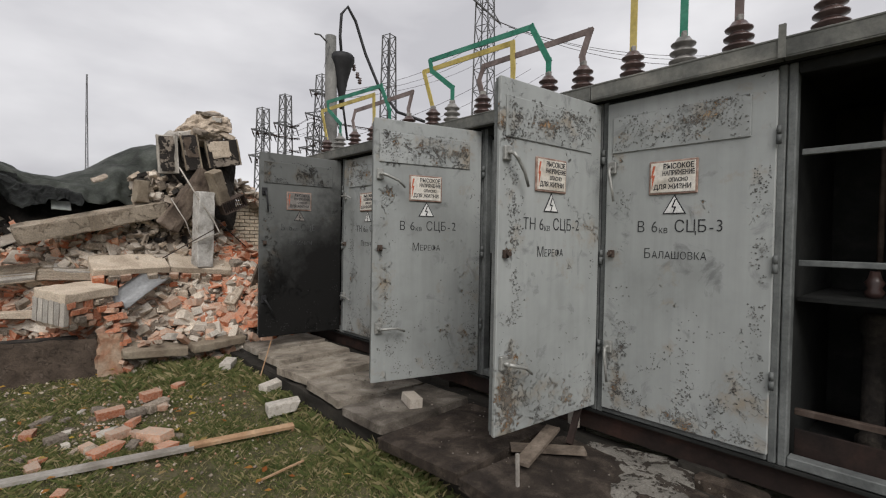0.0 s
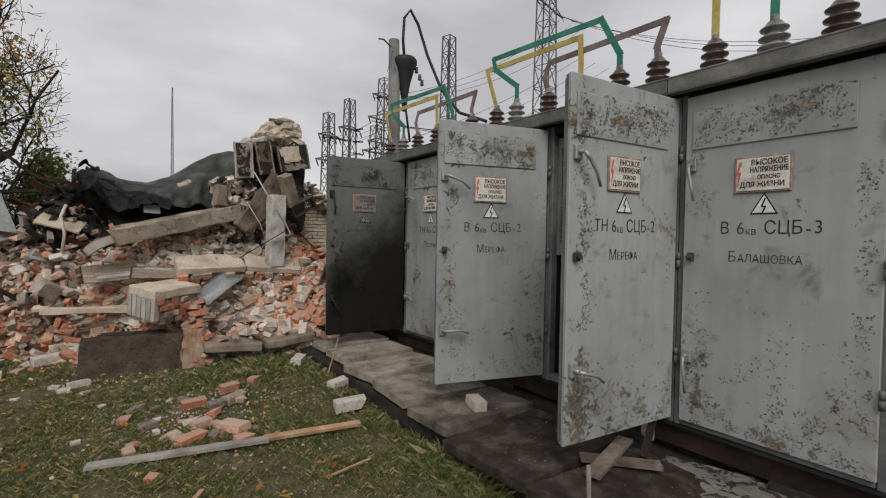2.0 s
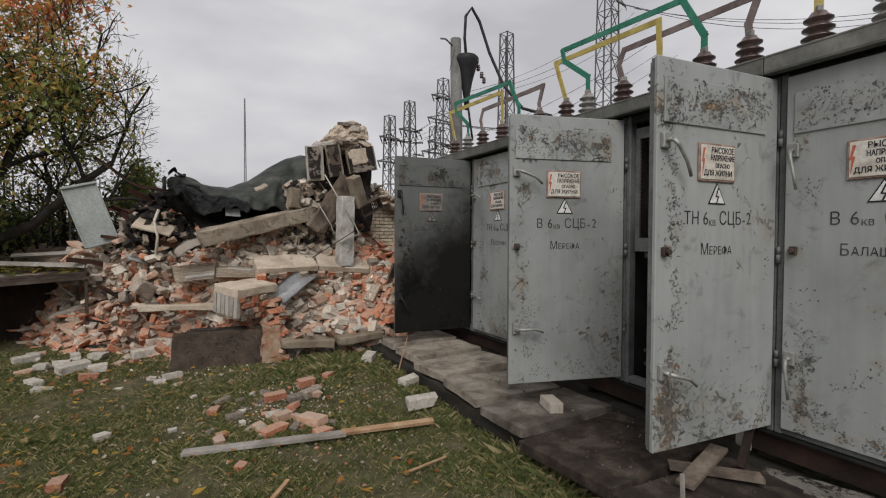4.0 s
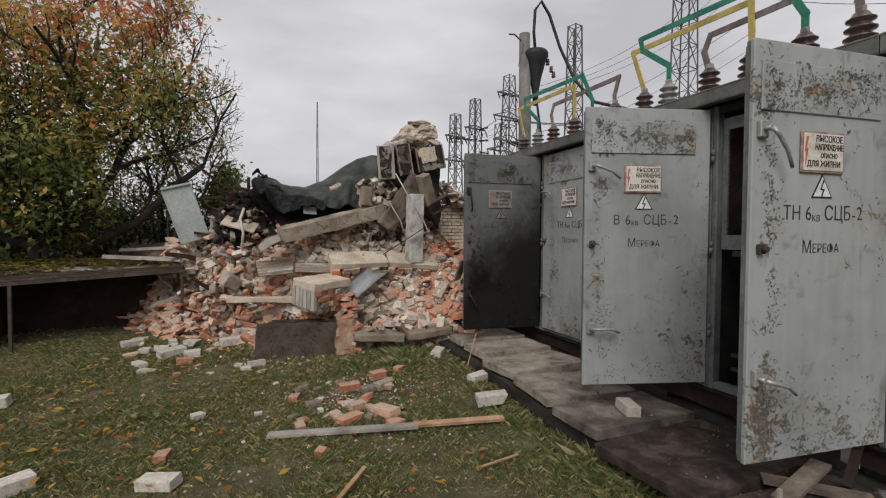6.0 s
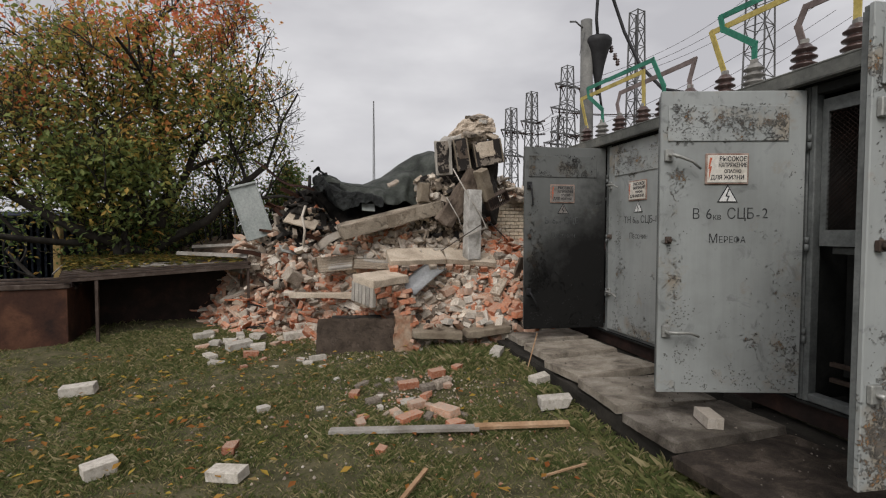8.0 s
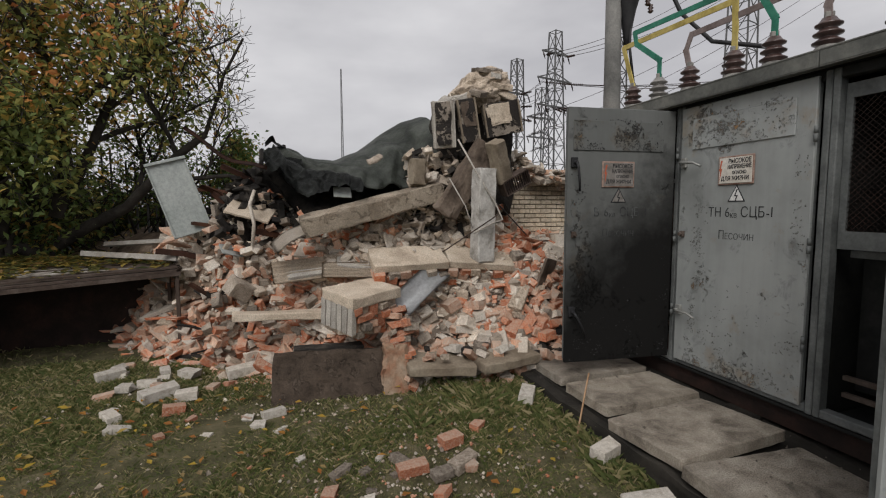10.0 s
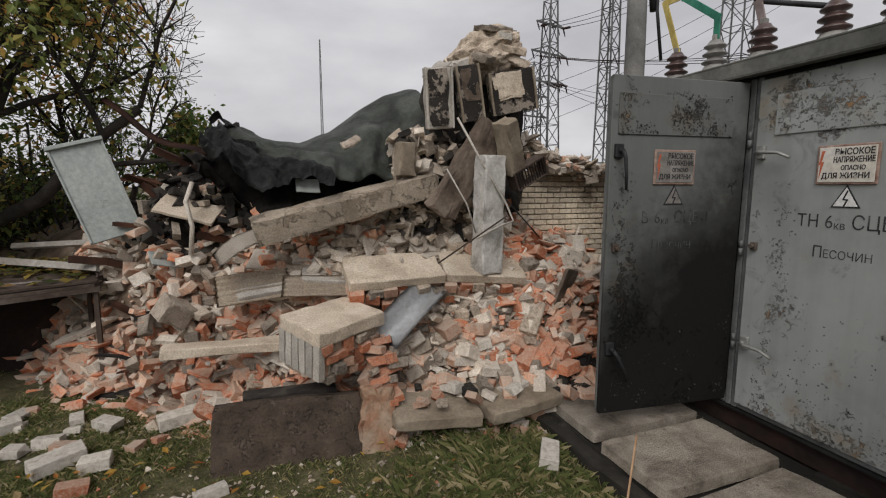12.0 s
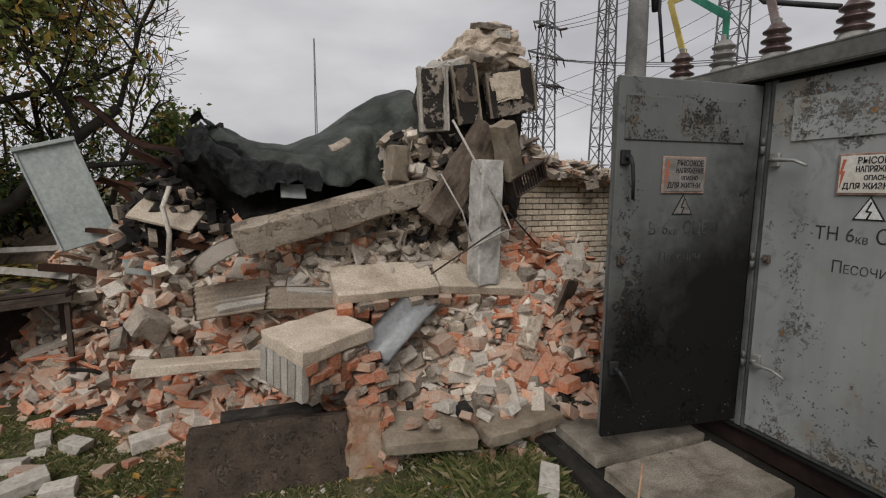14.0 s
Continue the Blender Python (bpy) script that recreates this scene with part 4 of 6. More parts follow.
def build_crumbs():
    """Brick crumbs and mortar bits strewn over the lawn."""
    rnd = random.Random(61)
    vs, fs, mi = [], [], []
    for k in range(1750):
        if k < 700:
            x, y = rnd.gauss(-2.2, 0.5), rnd.gauss(2.6, 0.55)
        elif k < 1100:
            x = rnd.uniform(-4.6, -1.0)
            y = rnd.uniform(3.2, 4.2) - 0.30 * (x + 2.0) * (x < -2.0)
        elif k < 1450:
            x, y = rnd.uniform(-0.95, -0.1), rnd.uniform(-1.5, 3.9)
        else:
            x, y = rnd.uniform(-5.5, -1.2), rnd.uniform(1.0, 3.6)
        z = ground_z(x, y) + 0.012 if k < 1100 or k >= 1450 else 0.288 + 0.021 * (y + 1)
        s = rnd.uniform(0.005, 0.016) * (1.6 if rnd.random() < 0.12 else 1.0) * (0.55 if 1100 <= k < 1450 else 1.0)
        base = len(vs)
        for q in ((1, 0, 0), (-0.5, 0.8, 0), (-0.5, -0.8, 0), (0.1, 0.1, 0.9), (0.2, -0.1, -0.6)):
            vs.append((x + s * (q[0] + rnd.uniform(-0.3, 0.3)), y + s * (q[1] + rnd.uniform(-0.3, 0.3)), z + s * q[2]))
        fs += [(base, base + 1, base + 3), (base + 1, base + 2, base + 3), (base + 2, base, base + 3), (base + 1, base, base + 4), (base + 2, base + 1, base + 4), (base, base + 2, base + 4)]
        mi += [rnd.choice((0, 1, 1, 2, 1) if k < 1100 or k >= 1450 else (4,))] * 6
    me = bpy.data.meshes.new("brick_crumbs")
    me.from_pydata(vs, [], fs)
    for m in (M_WHB, M_GREYB, M_REDB, M_EDGE, M_SLABM):
        me.materials.append(m)
    me.polygons.foreach_set("material_index", mi)
    tagged(new("brick_crumbs", me), "small brick and mortar crumbs strewn over the lawn", "rubble", kind="stuff")


build_crumbs()


# ---------------------------------------------------------------- rubble heap
def lerp_of(x, table):
    for (a, va), (b, vb) in zip(table, table[1:]):
        if x <= b:
            return va + (vb - va) * max(0.0, (x - a) / (b - a))
    return table[-1][1]


FOOT = ((-5.4, 7.0), (-4.7, 6.0), (-4.1, 5.25), (-3.55, 4.95), (-3.1, 4.60), (-2.6, 4.28), (-2.2, 4.12), (-1.6, 3.98), (-0.6, 3.72), (-0.1, 3.80), (0.1, 4.45), (2.2, 4.5))
RISE = ((0.0, 0.0), (0.15, 0.22), (0.45, 0.66), (0.8, 0.95), (1.2, 1.06), (2.5, 1.12), (3.6, 0.4))


def heap_z(x, y):
    s = y - lerp_of(x, FOOT)
    z = ground_z(x, y) + (lerp_of(s, RISE) if s > 0 else s * 0.3)
    if s > 0.2:
        t = min(1.0, (s - 0.2) / 0.3)
        z += t * 0.62 * math.exp(-((x + 3.3) / 0.65) ** 2 - ((y - 5.40) / 0.42) ** 2)
        z += t * 0.80 * math.exp(-((x + 1.15) / 0.42) ** 2 - ((y - 5.05) / 0.38) ** 2)
        z += t * 0.36 * math.exp(-((x + 2.2) / 0.7) ** 2 - ((y - 4.95) / 0.30) ** 2)
        z += t * 0.52 * math.exp(-((x + 2.3) / 0.9) ** 2 - ((y - 5.65) / 0.42) ** 2)
    return z + (0.07 * noise.noise((x * 2.6, y * 2.6, 1.0)) + 0.035 * noise.noise((x * 7, y * 7, 2.0))) * (1 if s > 0 else 0.2)


heap = thing("rubble_heap", pose(0, 0, 0), "heap of broken red and white bricks with concrete dust", "rubble")
bm = bmesh.new()
sheet(bm, 110, 60, lambda u, v: (-5.6 + 7.8 * u, 3.45 + 4.6 * v, heap_z(-5.6 + 7.8 * u, 3.45 + 4.6 * v) - 0.03))
part("rubble_bed", bm, M_DUST, heap, "dusty bed of crushed masonry")


def chunk_shapes():
    """Whole bricks, bricks snapped off askew, angular lumps and long shards, one metre long each."""
    rnd = random.Random(21)
    out = []
    for k in range(17):
        bm = bmesh.new()
        if k < 10 or k > 13:
            g = bmesh.ops.create_cube(bm, size=1.0)["verts"]
            L = (1.0, 1.0, 0.75, 0.55, 0.9, 0.45, 1.0, 0.65, 0.8, 0.6)[k] if k < 10 else 1.0
            wy, wz = (0.48, 0.30 if k % 2 else 0.35) if k < 10 else ((0.34, 0.10), (0.22, 0.13), (0.45, 0.08))[k - 14]
            for v in g:
                snap = 2.6 if (k > 2 and v.co.x > 0) or k > 13 else 0.4
                v.co = Vector((v.co.x * L + rnd.uniform(-0.07, 0.07) * snap, v.co.y * wy + rnd.uniform(-0.02, 0.02) * (2.2 if k > 5 else 1), v.co.z * wz + rnd.uniform(-0.015, 0.015) * (2.2 if 5 < k < 14 else 1)))
            bmesh.ops.bevel(bm, geom=bm.edges[:], offset=0.014 if k < 6 or k > 13 else 0.03, segments=1, affect="EDGES")
        else:
            for i in range(11):
                d = Vector((rnd.gauss(0, 1), rnd.gauss(0, 1), rnd.gauss(0, 1))).normalized() * rnd.uniform(0.75, 1.0)
                bm.verts.new((d.x * 0.42, d.y * 0.32, d.z * 0.24))
            r = bmesh.ops.convex_hull(bm, input=bm.verts[:])
            bmesh.ops.delete(bm, geom=[v for v in r["geom_interior"] if v.is_valid], context="VERTS")
        bm.normal_update()
        bm.verts.index_update()
        out.append(([tuple(v.co) for v in bm.verts], [[v.index for v in f.verts] for f in bm.faces]))
        bm.free()
    return out


SHAPES = chunk_shapes()
KINDS = (("red", M_REDB), ("pink", M_PINK), ("white", M_WHB), ("grey", M_GREYB), ("char", M_CHAR), ("clean", M_CLEANB))


def brick_kind(x, y, z, rnd):
    burn = math.exp(-((x + 3.1) / 0.6) ** 2 - ((y - 5.45) / 0.42) ** 2) if z > 1.36 else 0.0
    if rnd.random() < burn * 0.85 or (x > -1.0 and y < 3.95 and rnd.random() < 0.4):
        return 4
    redness = 0.5 + 0.9 * noise.noise((x * 0.9 + 4, y * 0.9, 7.0)) + (0.25 if z < 0.95 else -0.38)
    t = rnd.random()
    if t < redness * 0.46:
        return 0
    if t < redness * 0.46 + (0.32 if z < 1.0 else 0.18):
        return 1
    return 2 if rnd.random() < 0.56 else 3


def scatter(n, seed, region):
    rnd = random.Random(seed)
    out = []
    while len(out) < n:
        x, y = rnd.uniform(region[0], region[1]), rnd.uniform(region[2], region[3])
        s = y - lerp_of(x, FOOT)
        if s < -0.25 or (s < 0 and rnd.random() < 0.75) or (x > -0.05 and y < 4.4):
            continue
        z = heap_z(x, y)
        size = rnd.choice((0.10, 0.13, 0.17, 0.21, 0.24, 0.08, 0.05, 0.15)) * (1.0 if y < 4.7 else 0.86)
        k = rnd.randrange(14)
        if y > 4.25 and rnd.random() < 0.13:
            k, size = rnd.randrange(14, 17), rnd.uniform(0.18, 0.36)
        turn = Euler((rnd.gauss(0, 0.48) - 0.25 * (s < 0.9), rnd.gauss(0, 0.46), rnd.uniform(0, 6.28))).to_matrix()
        out.append((x, y, z + rnd.uniform(-0.01, 0.055), size, k, turn, brick_kind(x, y, z, rnd)))
    return out


def joined_bricks(name, items, parent, label):
    vs, fs, mi = [], [], []
    for x, y, z, size, k, turn, kind in items:
        base = len(vs)
        sv, sf = SHAPES[k]
        p = np.array(sv) * size @ np.array(turn).T + (x, y, z)
        vs.extend(p.tolist())
        fs.extend([base + i for i in f] for f in sf)
        mi.extend([kind] * len(sf))
    me = bpy.data.meshes.new(name)
    me.from_pydata(vs, [], fs)
    for _, m in KINDS:
        me.materials.append(m)
    me.polygons.foreach_set("material_index", mi)
    me.update()
    ob = new(name, me)
    ob.parent = parent
    return tagged(ob, label, kind="stuff")


joined_bricks("brick_rubble", scatter(8800, 3, (-5.3, 1.6, 3.5, 6.2)) + [(x, y, z + 0.01, s * 0.36, 10 + k % 4, t, c) for x, y, z, s, k, t, c in scatter(9000, 5, (-5.3, 1.0, 3.4, 5.4))], heap, "mixed broken brick rubble")
SHAPE_MESH = {}


def shape_mesh(k, kind):
    if (k, kind) not in SHAPE_MESH:
        me = bpy.data.meshes.new("brick")
        me.from_pydata(SHAPES[k][0], [], SHAPES[k][1])
        me.materials.append(KINDS[kind][1])
        SHAPE_MESH[k, kind] = me
    return SHAPE_MESH[k, kind]


for x, y, z, size, k, turn, kind in scatter(290, 9, (-4.9, -0.2, 3.5, 4.9)):
    ob = new("brick", shape_mesh(k, kind))
    ob.parent = heap
    ob.matrix_local = Matrix.Translation((x, y, z + 0.03)) @ turn.to_4x4() @ Matrix.Scale(size * 1.12, 4)

# loose bricks on the grass: x, y, length, turn, kind
for x, y, L, rz, kind, k, lab in (
        (-4.94, 3.22, 0.24, 8, 2, 0, "white silicate brick lying on grass"), (-3.51, 1.62, 0.21, -25, 2, 1, "white silicate brick lying on grass"), (-4.25, 1.86, 0.22, 35, 2, 2, "chipped white brick lying on grass"),
        (-3.56, 1.98, 0.16, 80, 0, 3, "broken orange-red brick standing in grass"), (-2.61, 1.72, 0.13, 60, 0, 5, "broken orange-red brick on grass"), (-3.43, 2.56, 0.14, 20, 2, 3, "half white brick on grass"),
        (-4.33, 4.75, 0.21, 30, 2, 0, "white brick near the rubble"), (-3.86, 4.25, 0.26, 32, 2, 1, "white brick near the rubble"), (-3.66, 4.18, 0.2, 5, 2, 2, "white brick near the rubble"), (-3.30, 4.55, 0.24, 20, 2, 0, "white brick near the rubble"),
        (-3.72, 4.62, 0.2, -40, 2, 4, "white brick near the rubble"), (-1.93, 3.02, 0.19, 15, 0, 2, "broken red brick on grass"), (-1.70, 3.15, 0.15, 40, 0, 3, "broken red brick on grass"), (-2.24, 2.80, 0.18, 5, 0, 0, "dusty orange brick on grass"),
        (-2.72, 2.70, 0.15, 70, 0, 3, "broken red brick on grass"), (-2.58, 2.52, 0.15, 20, 3, 8, "lump of mortar on grass"), (-2.36, 2.14, 0.19, 25, 0, 4, "broken red brick on grass"), (-2.06, 2.20, 0.22, -60, 1, 1, "dusty orange brick on grass"),
        (-2.05, 1.98, 0.18, 15, 0, 3, "broken red brick on grass"), (-2.10, 2.70, 0.17, 10, 3, 9, "grey mortar lump on grass"), (-1.94, 2.78, 0.18, 30, 3, 6, "grey mortar lump on grass"), (-2.25, 2.38, 0.17, 20, 1, 2, "dusty orange brick on grass"),
        (-2.20, 2.16, 0.13, 60, 3, 9, "grey mortar lump on grass"), (-1.07, 2.58, 0.22, 20, 2, 0, "white brick on grass beside the paving"), (-1.19, 2.10, 0.24, -8, 2, 6, "rounded white brick on grass"), (-1.18, 3.40, 0.22, 55, 2, 1, "white brick on grass near the slabs"),
        (-2.52, 2.62, 0.1, 0, 2, 5, "small white brick fragment on grass"), (-2.85, 3.1, 0.09, 30, 2, 7, "small white brick fragment on grass"), (-2.4, 2.98, 0.08, 50, 2, 9, "small white brick fragment on grass"), (-3.0, 2.5, 0.08, 10, 2, 9, "small white brick fragment on grass"),
        (-5.35, 2.7, 0.12, 10, 2, 7, "white brick fragment on grass"), (-4.15, 4.45, 0.18, -20, 2, 3, "white brick near the rubble"), (-3.5, 4.3, 0.14, 60, 1, 3, "dusty broken brick near the rubble"), (-2.75, 2.35, 0.1, 40, 3, 7, "grey mortar lump on grass")):
    ob = new("brick", shape_mesh(k, 5 if kind == 2 else kind))
    ob.matrix_world = Matrix.Translation((x, y, ground_z(x, y) + L * 0.20 + (0.035 if x > -1.3 else 0))) @ Euler((0.06, -0.05, radians(rz))).to_matrix().to_4x4() @ Matrix.Scale(L, 4)
    tagged(ob, lab, "brick", "loose bricks on the grass")
rnd = random.Random(71)
for k in range(24):
    x = rnd.uniform(-4.5, -2.95)
    y = rnd.uniform(3.35, 4.75) - 0.30 * (x + 3.0)
    L = rnd.choice((0.19, 0.16, 0.12, 0.09, 0.14))
    kind = (2, 2, 2, 1, 2, 0)[k % 6]
    ob = new("brick", shape_mesh(rnd.randrange(6), 5 if kind == 2 else kind))
    ob.matrix_world = Matrix.Translation((x, y, ground_z(x, y) + L * 0.14)) @ Euler((rnd.gauss(0, 0.12), rnd.gauss(0, 0.12), rnd.uniform(0, 3.1))).to_matrix().to_4x4() @ Matrix.Scale(L, 4)
    tagged(ob, "dusty white brick in the grass at the heap's foot" if kind == 2 else "broken red brick in the grass at the heap's foot", "brick", "loose bricks on the grass")
for k in range(20):
    x, y = rnd.uniform(-2.75, -1.85), rnd.uniform(1.98, 2.95)
    kind = (5, 1, 3, 0, 3)[k % 5]
    L = rnd.uniform(0.07, 0.16)
    ob = new("brick", shape_mesh(rnd.randrange(3, 10), kind))
    ob.matrix_world = Matrix.Translation((x, y, ground_z(x, y) + L * 0.19)) @ Euler((rnd.gauss(0, 0.15), rnd.gauss(0, 0.15), rnd.uniform(0, 3.1))).to_matrix().to_4x4() @ Matrix.Scale(L, 4)
    tagged(ob, ("pale brick fragment lying in the grass", "dusty orange brick fragment in the grass", "grey mortar lump in the grass", "broken red brick fragment in the grass", "grey mortar lump in the grass")[k % 5], "brick", "loose bricks on the grass")
for k in range(22):
    x, y = rnd.uniform(-1.95, -0.95), rnd.uniform(3.78, 4.15)
    ob = new("brick", shape_mesh(rnd.randrange(10), (0, 5, 2, 1, 4, 3)[k % 6]))
    ob.matrix_world = Matrix.Translation((x, y, 0.47 + rnd.uniform(0, 0.02))) @ Euler((rnd.gauss(0, 0.25), rnd.gauss(0, 0.25), rnd.uniform(0, 3.1))).to_matrix().to_4x4() @ Matrix.Scale(rnd.uniform(0.09, 0.19), 4)
    tagged(ob, "broken brick lying on a fallen concrete slab", "brick", "bricks on the fallen slabs")
ob = new("brick", shape_mesh(0, 2))
ob.matrix_world = pose(-0.62, 1.15, 0.368, 0, 0, 70) @ Matrix.Scale(0.2, 4)
tagged(ob, "white brick lying on a paving slab", "brick", "loose bricks on the grass")


def block(name, size, at, rot, mat, seed, label, category, cuts=7, amp=0.012, chip=0.05, group=""):
    return single(name, rough_block(size, seed, cuts, amp, chip), mat, pose(*at, *rot), label, category, group)


# fallen masonry: bitumen panel, brick block with ribbed side, slabs, beam, post
block("wall_panel", (0.84, 0.09, 0.46), (-2.62, 3.96, 0.34), (-16, 2, -4), M_BITUM, 41, "dark bitumen-coated concrete panel leaning on rubble", "panel", 14, 0.016, 0.07)


def build_lump():
    """Broken wall corner: rendered stub with red bricks breaking out of it."""
    m = thing("masonry_corner", pose(-2.10, 3.93, 0.36, -8, 4, 0), "broken masonry corner with tan render and red bricks", "masonry")
    part("render_stub", rough_block((0.20, 0.12, 0.46), 42, 9, 0.026, 0.10), M_STUB, m)
    rnd = random.Random(15)
    for k in range(14):
        ob = new("brick", shape_mesh(rnd.randrange(10), (0, 0, 1, 3)[k % 4]))
        ob.parent = m
        ob.matrix_local = pose(0.03 + 0.075 * (k % 2) + rnd.uniform(-0.04, 0.04), 0.07 + rnd.uniform(-0.05, 0.04), 0.20 + 0.048 * (k // 2) + rnd.uniform(-0.015, 0.015), rnd.uniform(-22, 22), rnd.uniform(-22, 22), rnd.uniform(0, 180)) @ Matrix.Scale(rnd.uniform(0.13, 0.18), 4)
    for k in range(15):
        ob = new("brick", shape_mesh(rnd.randrange(10), (0, 0, 1, 3)[k % 4]))
        ob.parent = m
        ob.matrix_local = pose(rnd.uniform(0.04, 0.16) - (0.14 if k < 4 else 0), rnd.uniform(-0.07, 0.08), 0.30 - 0.034 * k if k > 3 else 0.22 + 0.03 * k, rnd.uniform(-25, 25), rnd.uniform(-25, 25), rnd.uniform(0, 180)) @ Matrix.Scale(rnd.uniform(0.10, 0.16), 4)


build_lump()


def build_brick_block():
    b = thing("fallen_wall_block", pose(-2.33, 4.12, 0.86, 7, -3, 32) @ Matrix.Scale(0.86, 4), "fallen block of wall with ribbed concrete face and red bricks", "wall block")
    part("slab", rough_block((0.60, 0.46, 0.10), 51, 7, 0.006, 0.03), M_TANC, b, "cracked tan render slab").location = (0, 0, 0.16)
    for k in range(6):
        part("rib", rough_block((0.05, 0.066, 0.26), 60 + k, 2, 0.003, 0.012), M_CONC, b).location = (-0.275, -0.19 + 0.078 * k, -0.01)
    rnd = random.Random(3)
    for r in range(4):
        for c in range(6):
            if rnd.random() < 0.08:
                continue
            ob = new("brick", shape_mesh(rnd.randrange(10), (0, 0, 1, 3)[rnd.randrange(4)]))
            ob.parent = b
            ob.matrix_local = pose(-0.23 + 0.10 * c + 0.05 * (r % 2) + rnd.uniform(-0.008, 0.008), -0.165 + rnd.uniform(-0.03, 0.02), 0.075 - 0.078 * r + rnd.uniform(-0.006, 0.006), rnd.uniform(-6, 6), rnd.choice((0, 0, 90)) + rnd.uniform(-5, 5), 90 + rnd.uniform(-9, 9)) @ Matrix.Scale(rnd.uniform(0.16, 0.20), 4)
    part("core", rough_block((0.54, 0.44, 0.34), 55, 6, 0.018, 0.05), M_GREYB, b).location = (0.01, 0.03, -0.03)


build_brick_block()
for k, (at, size, rot) in enumerate((((-1.86, 4.43, 1.23), (0.69, 0.34, 0.07), (24, -1, 2)), ((-1.17, 4.43, 1.21), (0.64, 0.34, 0.07), (24, 5, -4)))):
    s = thing("wall_slab", pose(*at, *rot), "broken slab of rendered brick wall on the rubble", "wall slab", "rendered wall slabs")
    part("render_face", rough_block(size, 70 + k, 8, 0.006, 0.03), M_TANC, s)
    n = 6
    for c in range(n):
        for r in range(3):
            ob = new("brick", shape_mesh((c + r) % 10, (0, 1, 3)[(c * 2 + r + k) % 3]))
            ob.parent = s
            ob.matrix_local = pose(-size[0] / 2 + size[0] * (c + 0.5) / n, -0.115 + 0.022 * ((c + r) % 2), -0.06 - 0.055 * r, 6 * (c % 2) - 3, 8 * (r % 2) - 4, 90 + 8 * ((c * 5 + r) % 3 - 1)) @ Matrix.Scale(size[0] / n * 1.75, 4)
for at, size, rot, mat, seed in (((-1.72, 3.98, 0.40), (0.56, 0.50, 0.08), (4, 3, -5), M_TANB, 81), ((-1.18, 3.90, 0.42), (0.54, 0.46, 0.08), (5, -2, 6), M_TANB, 82), ((-2.95, 4.45, 0.78), (0.80, 0.16, 0.06), (0, 3, 4), M_TANC, 83),
                                 ((-2.15, 4.62, 1.16), (0.66, 0.22, 0.05), (18, 6, -6), M_CONC, 84), ((-2.75, 4.62, 1.12), (0.34, 0.18, 0.05), (26, -5, 8), M_CONC, 85), ((-2.6, 4.12, 0.55), (0.55, 0.12, 0.05), (0, 2, 4), M_CHAR, 86),
                                 ((-3.0, 5.2, 1.75), (0.34, 0.22, 0.05), (20, 20, 20), M_TANC, 87), ((-0.58, 4.18, 1.04), (0.20, 0.03, 0.34), (16, 10, 30), M_GRIME, 88), ((-3.32, 4.75, 0.98), (0.20, 0.16, 0.16), (20, 30, 40), M_GREYB, 89)):
    block("concrete_slab", size, at, rot, mat, seed, "broken concrete slab lying on the brick rubble", "slab", 7, 0.007, 0.03, "broken slabs in the rubble")
block("concrete_beam", (1.32, 0.18, 0.17), (-2.14, 4.53, 1.69), (12, -14.5, 2), M_BEAM, 90, "long cracked concrete beam resting on the rubble", "beam", 9, 0.010, 0.04)
bm = bmesh.new()
sheet(bm, 14, 8, lambda u, v: (-0.29 + 0.58 * u, -0.11 + 0.22 * v, 0.16 * max(0.0, v - 0.55) + 0.10 * max(0.0, 0.2 - v) + 0.015 * math.sin(4 * u)), 0.006)
single("metal_channel", bm, M_ZINC, pose(-1.80, 4.20, 0.97, 24, -30, 30), "bent galvanised sheet channel in the rubble", "sheet metal")
bm = bmesh.new()
sheet(bm, 12, 6, lambda u, v: (-0.30 + 0.6 * u, -0.09 + 0.18 * v, 0.03 * math.sin(6 * u)), 0.004)
single("metal_sheet", bm, M_WHB, pose(-2.76, 4.52, 1.50, 30, -32, 6), "pale curled metal sheet beside the beam", "sheet metal")
block("column", (0.18, 0.15, 0.86), (-1.165, 4.32, 1.62), (1, 0.5, 12), M_WHITEWASH, 91, "broken whitewashed concrete column standing in rubble", "column", 14, 0.008, 0.05)
block("concrete_slab", (0.15, 0.14, 0.40), (-1.02, 4.29, 2.11), (8, -26, 24), M_TANB, 92, "tilted tan concrete fragment on the column", "slab", 6, 0.012, 0.05, "broken slabs in the rubble")
block("concrete_slab", (0.22, 0.14, 0.78), (-1.29, 4.44, 1.95), (6, 33, 10), M_GRIME, 93, "leaning dark masonry fragment beside the column", "slab", 6, 0.02, 0.05, "broken slabs in the rubble")


def build_grille():
    g = thing("metal_grille", pose(-0.83, 4.35, 1.93, 10, -27, 8), "dark bent metal grille hanging from the ruin", "grille")
    part("frame", boxes(((0, 0, 0.07), (0.30, 0.10, 0.012)), ((0, 0, -0.07), (0.30, 0.10, 0.012)), ((-0.15, 0, 0), (0.012, 0.10, 0.128)), ((0.15, 0, 0), (0.012, 0.10, 0.128))), M_BAR, g)
    for k in range(11):
        part("slat", boxes(((-0.128 + 0.0256 * k, -0.045, 0), (0.008, 0.008, 0.126))), M_BASE, g)


build_grille()


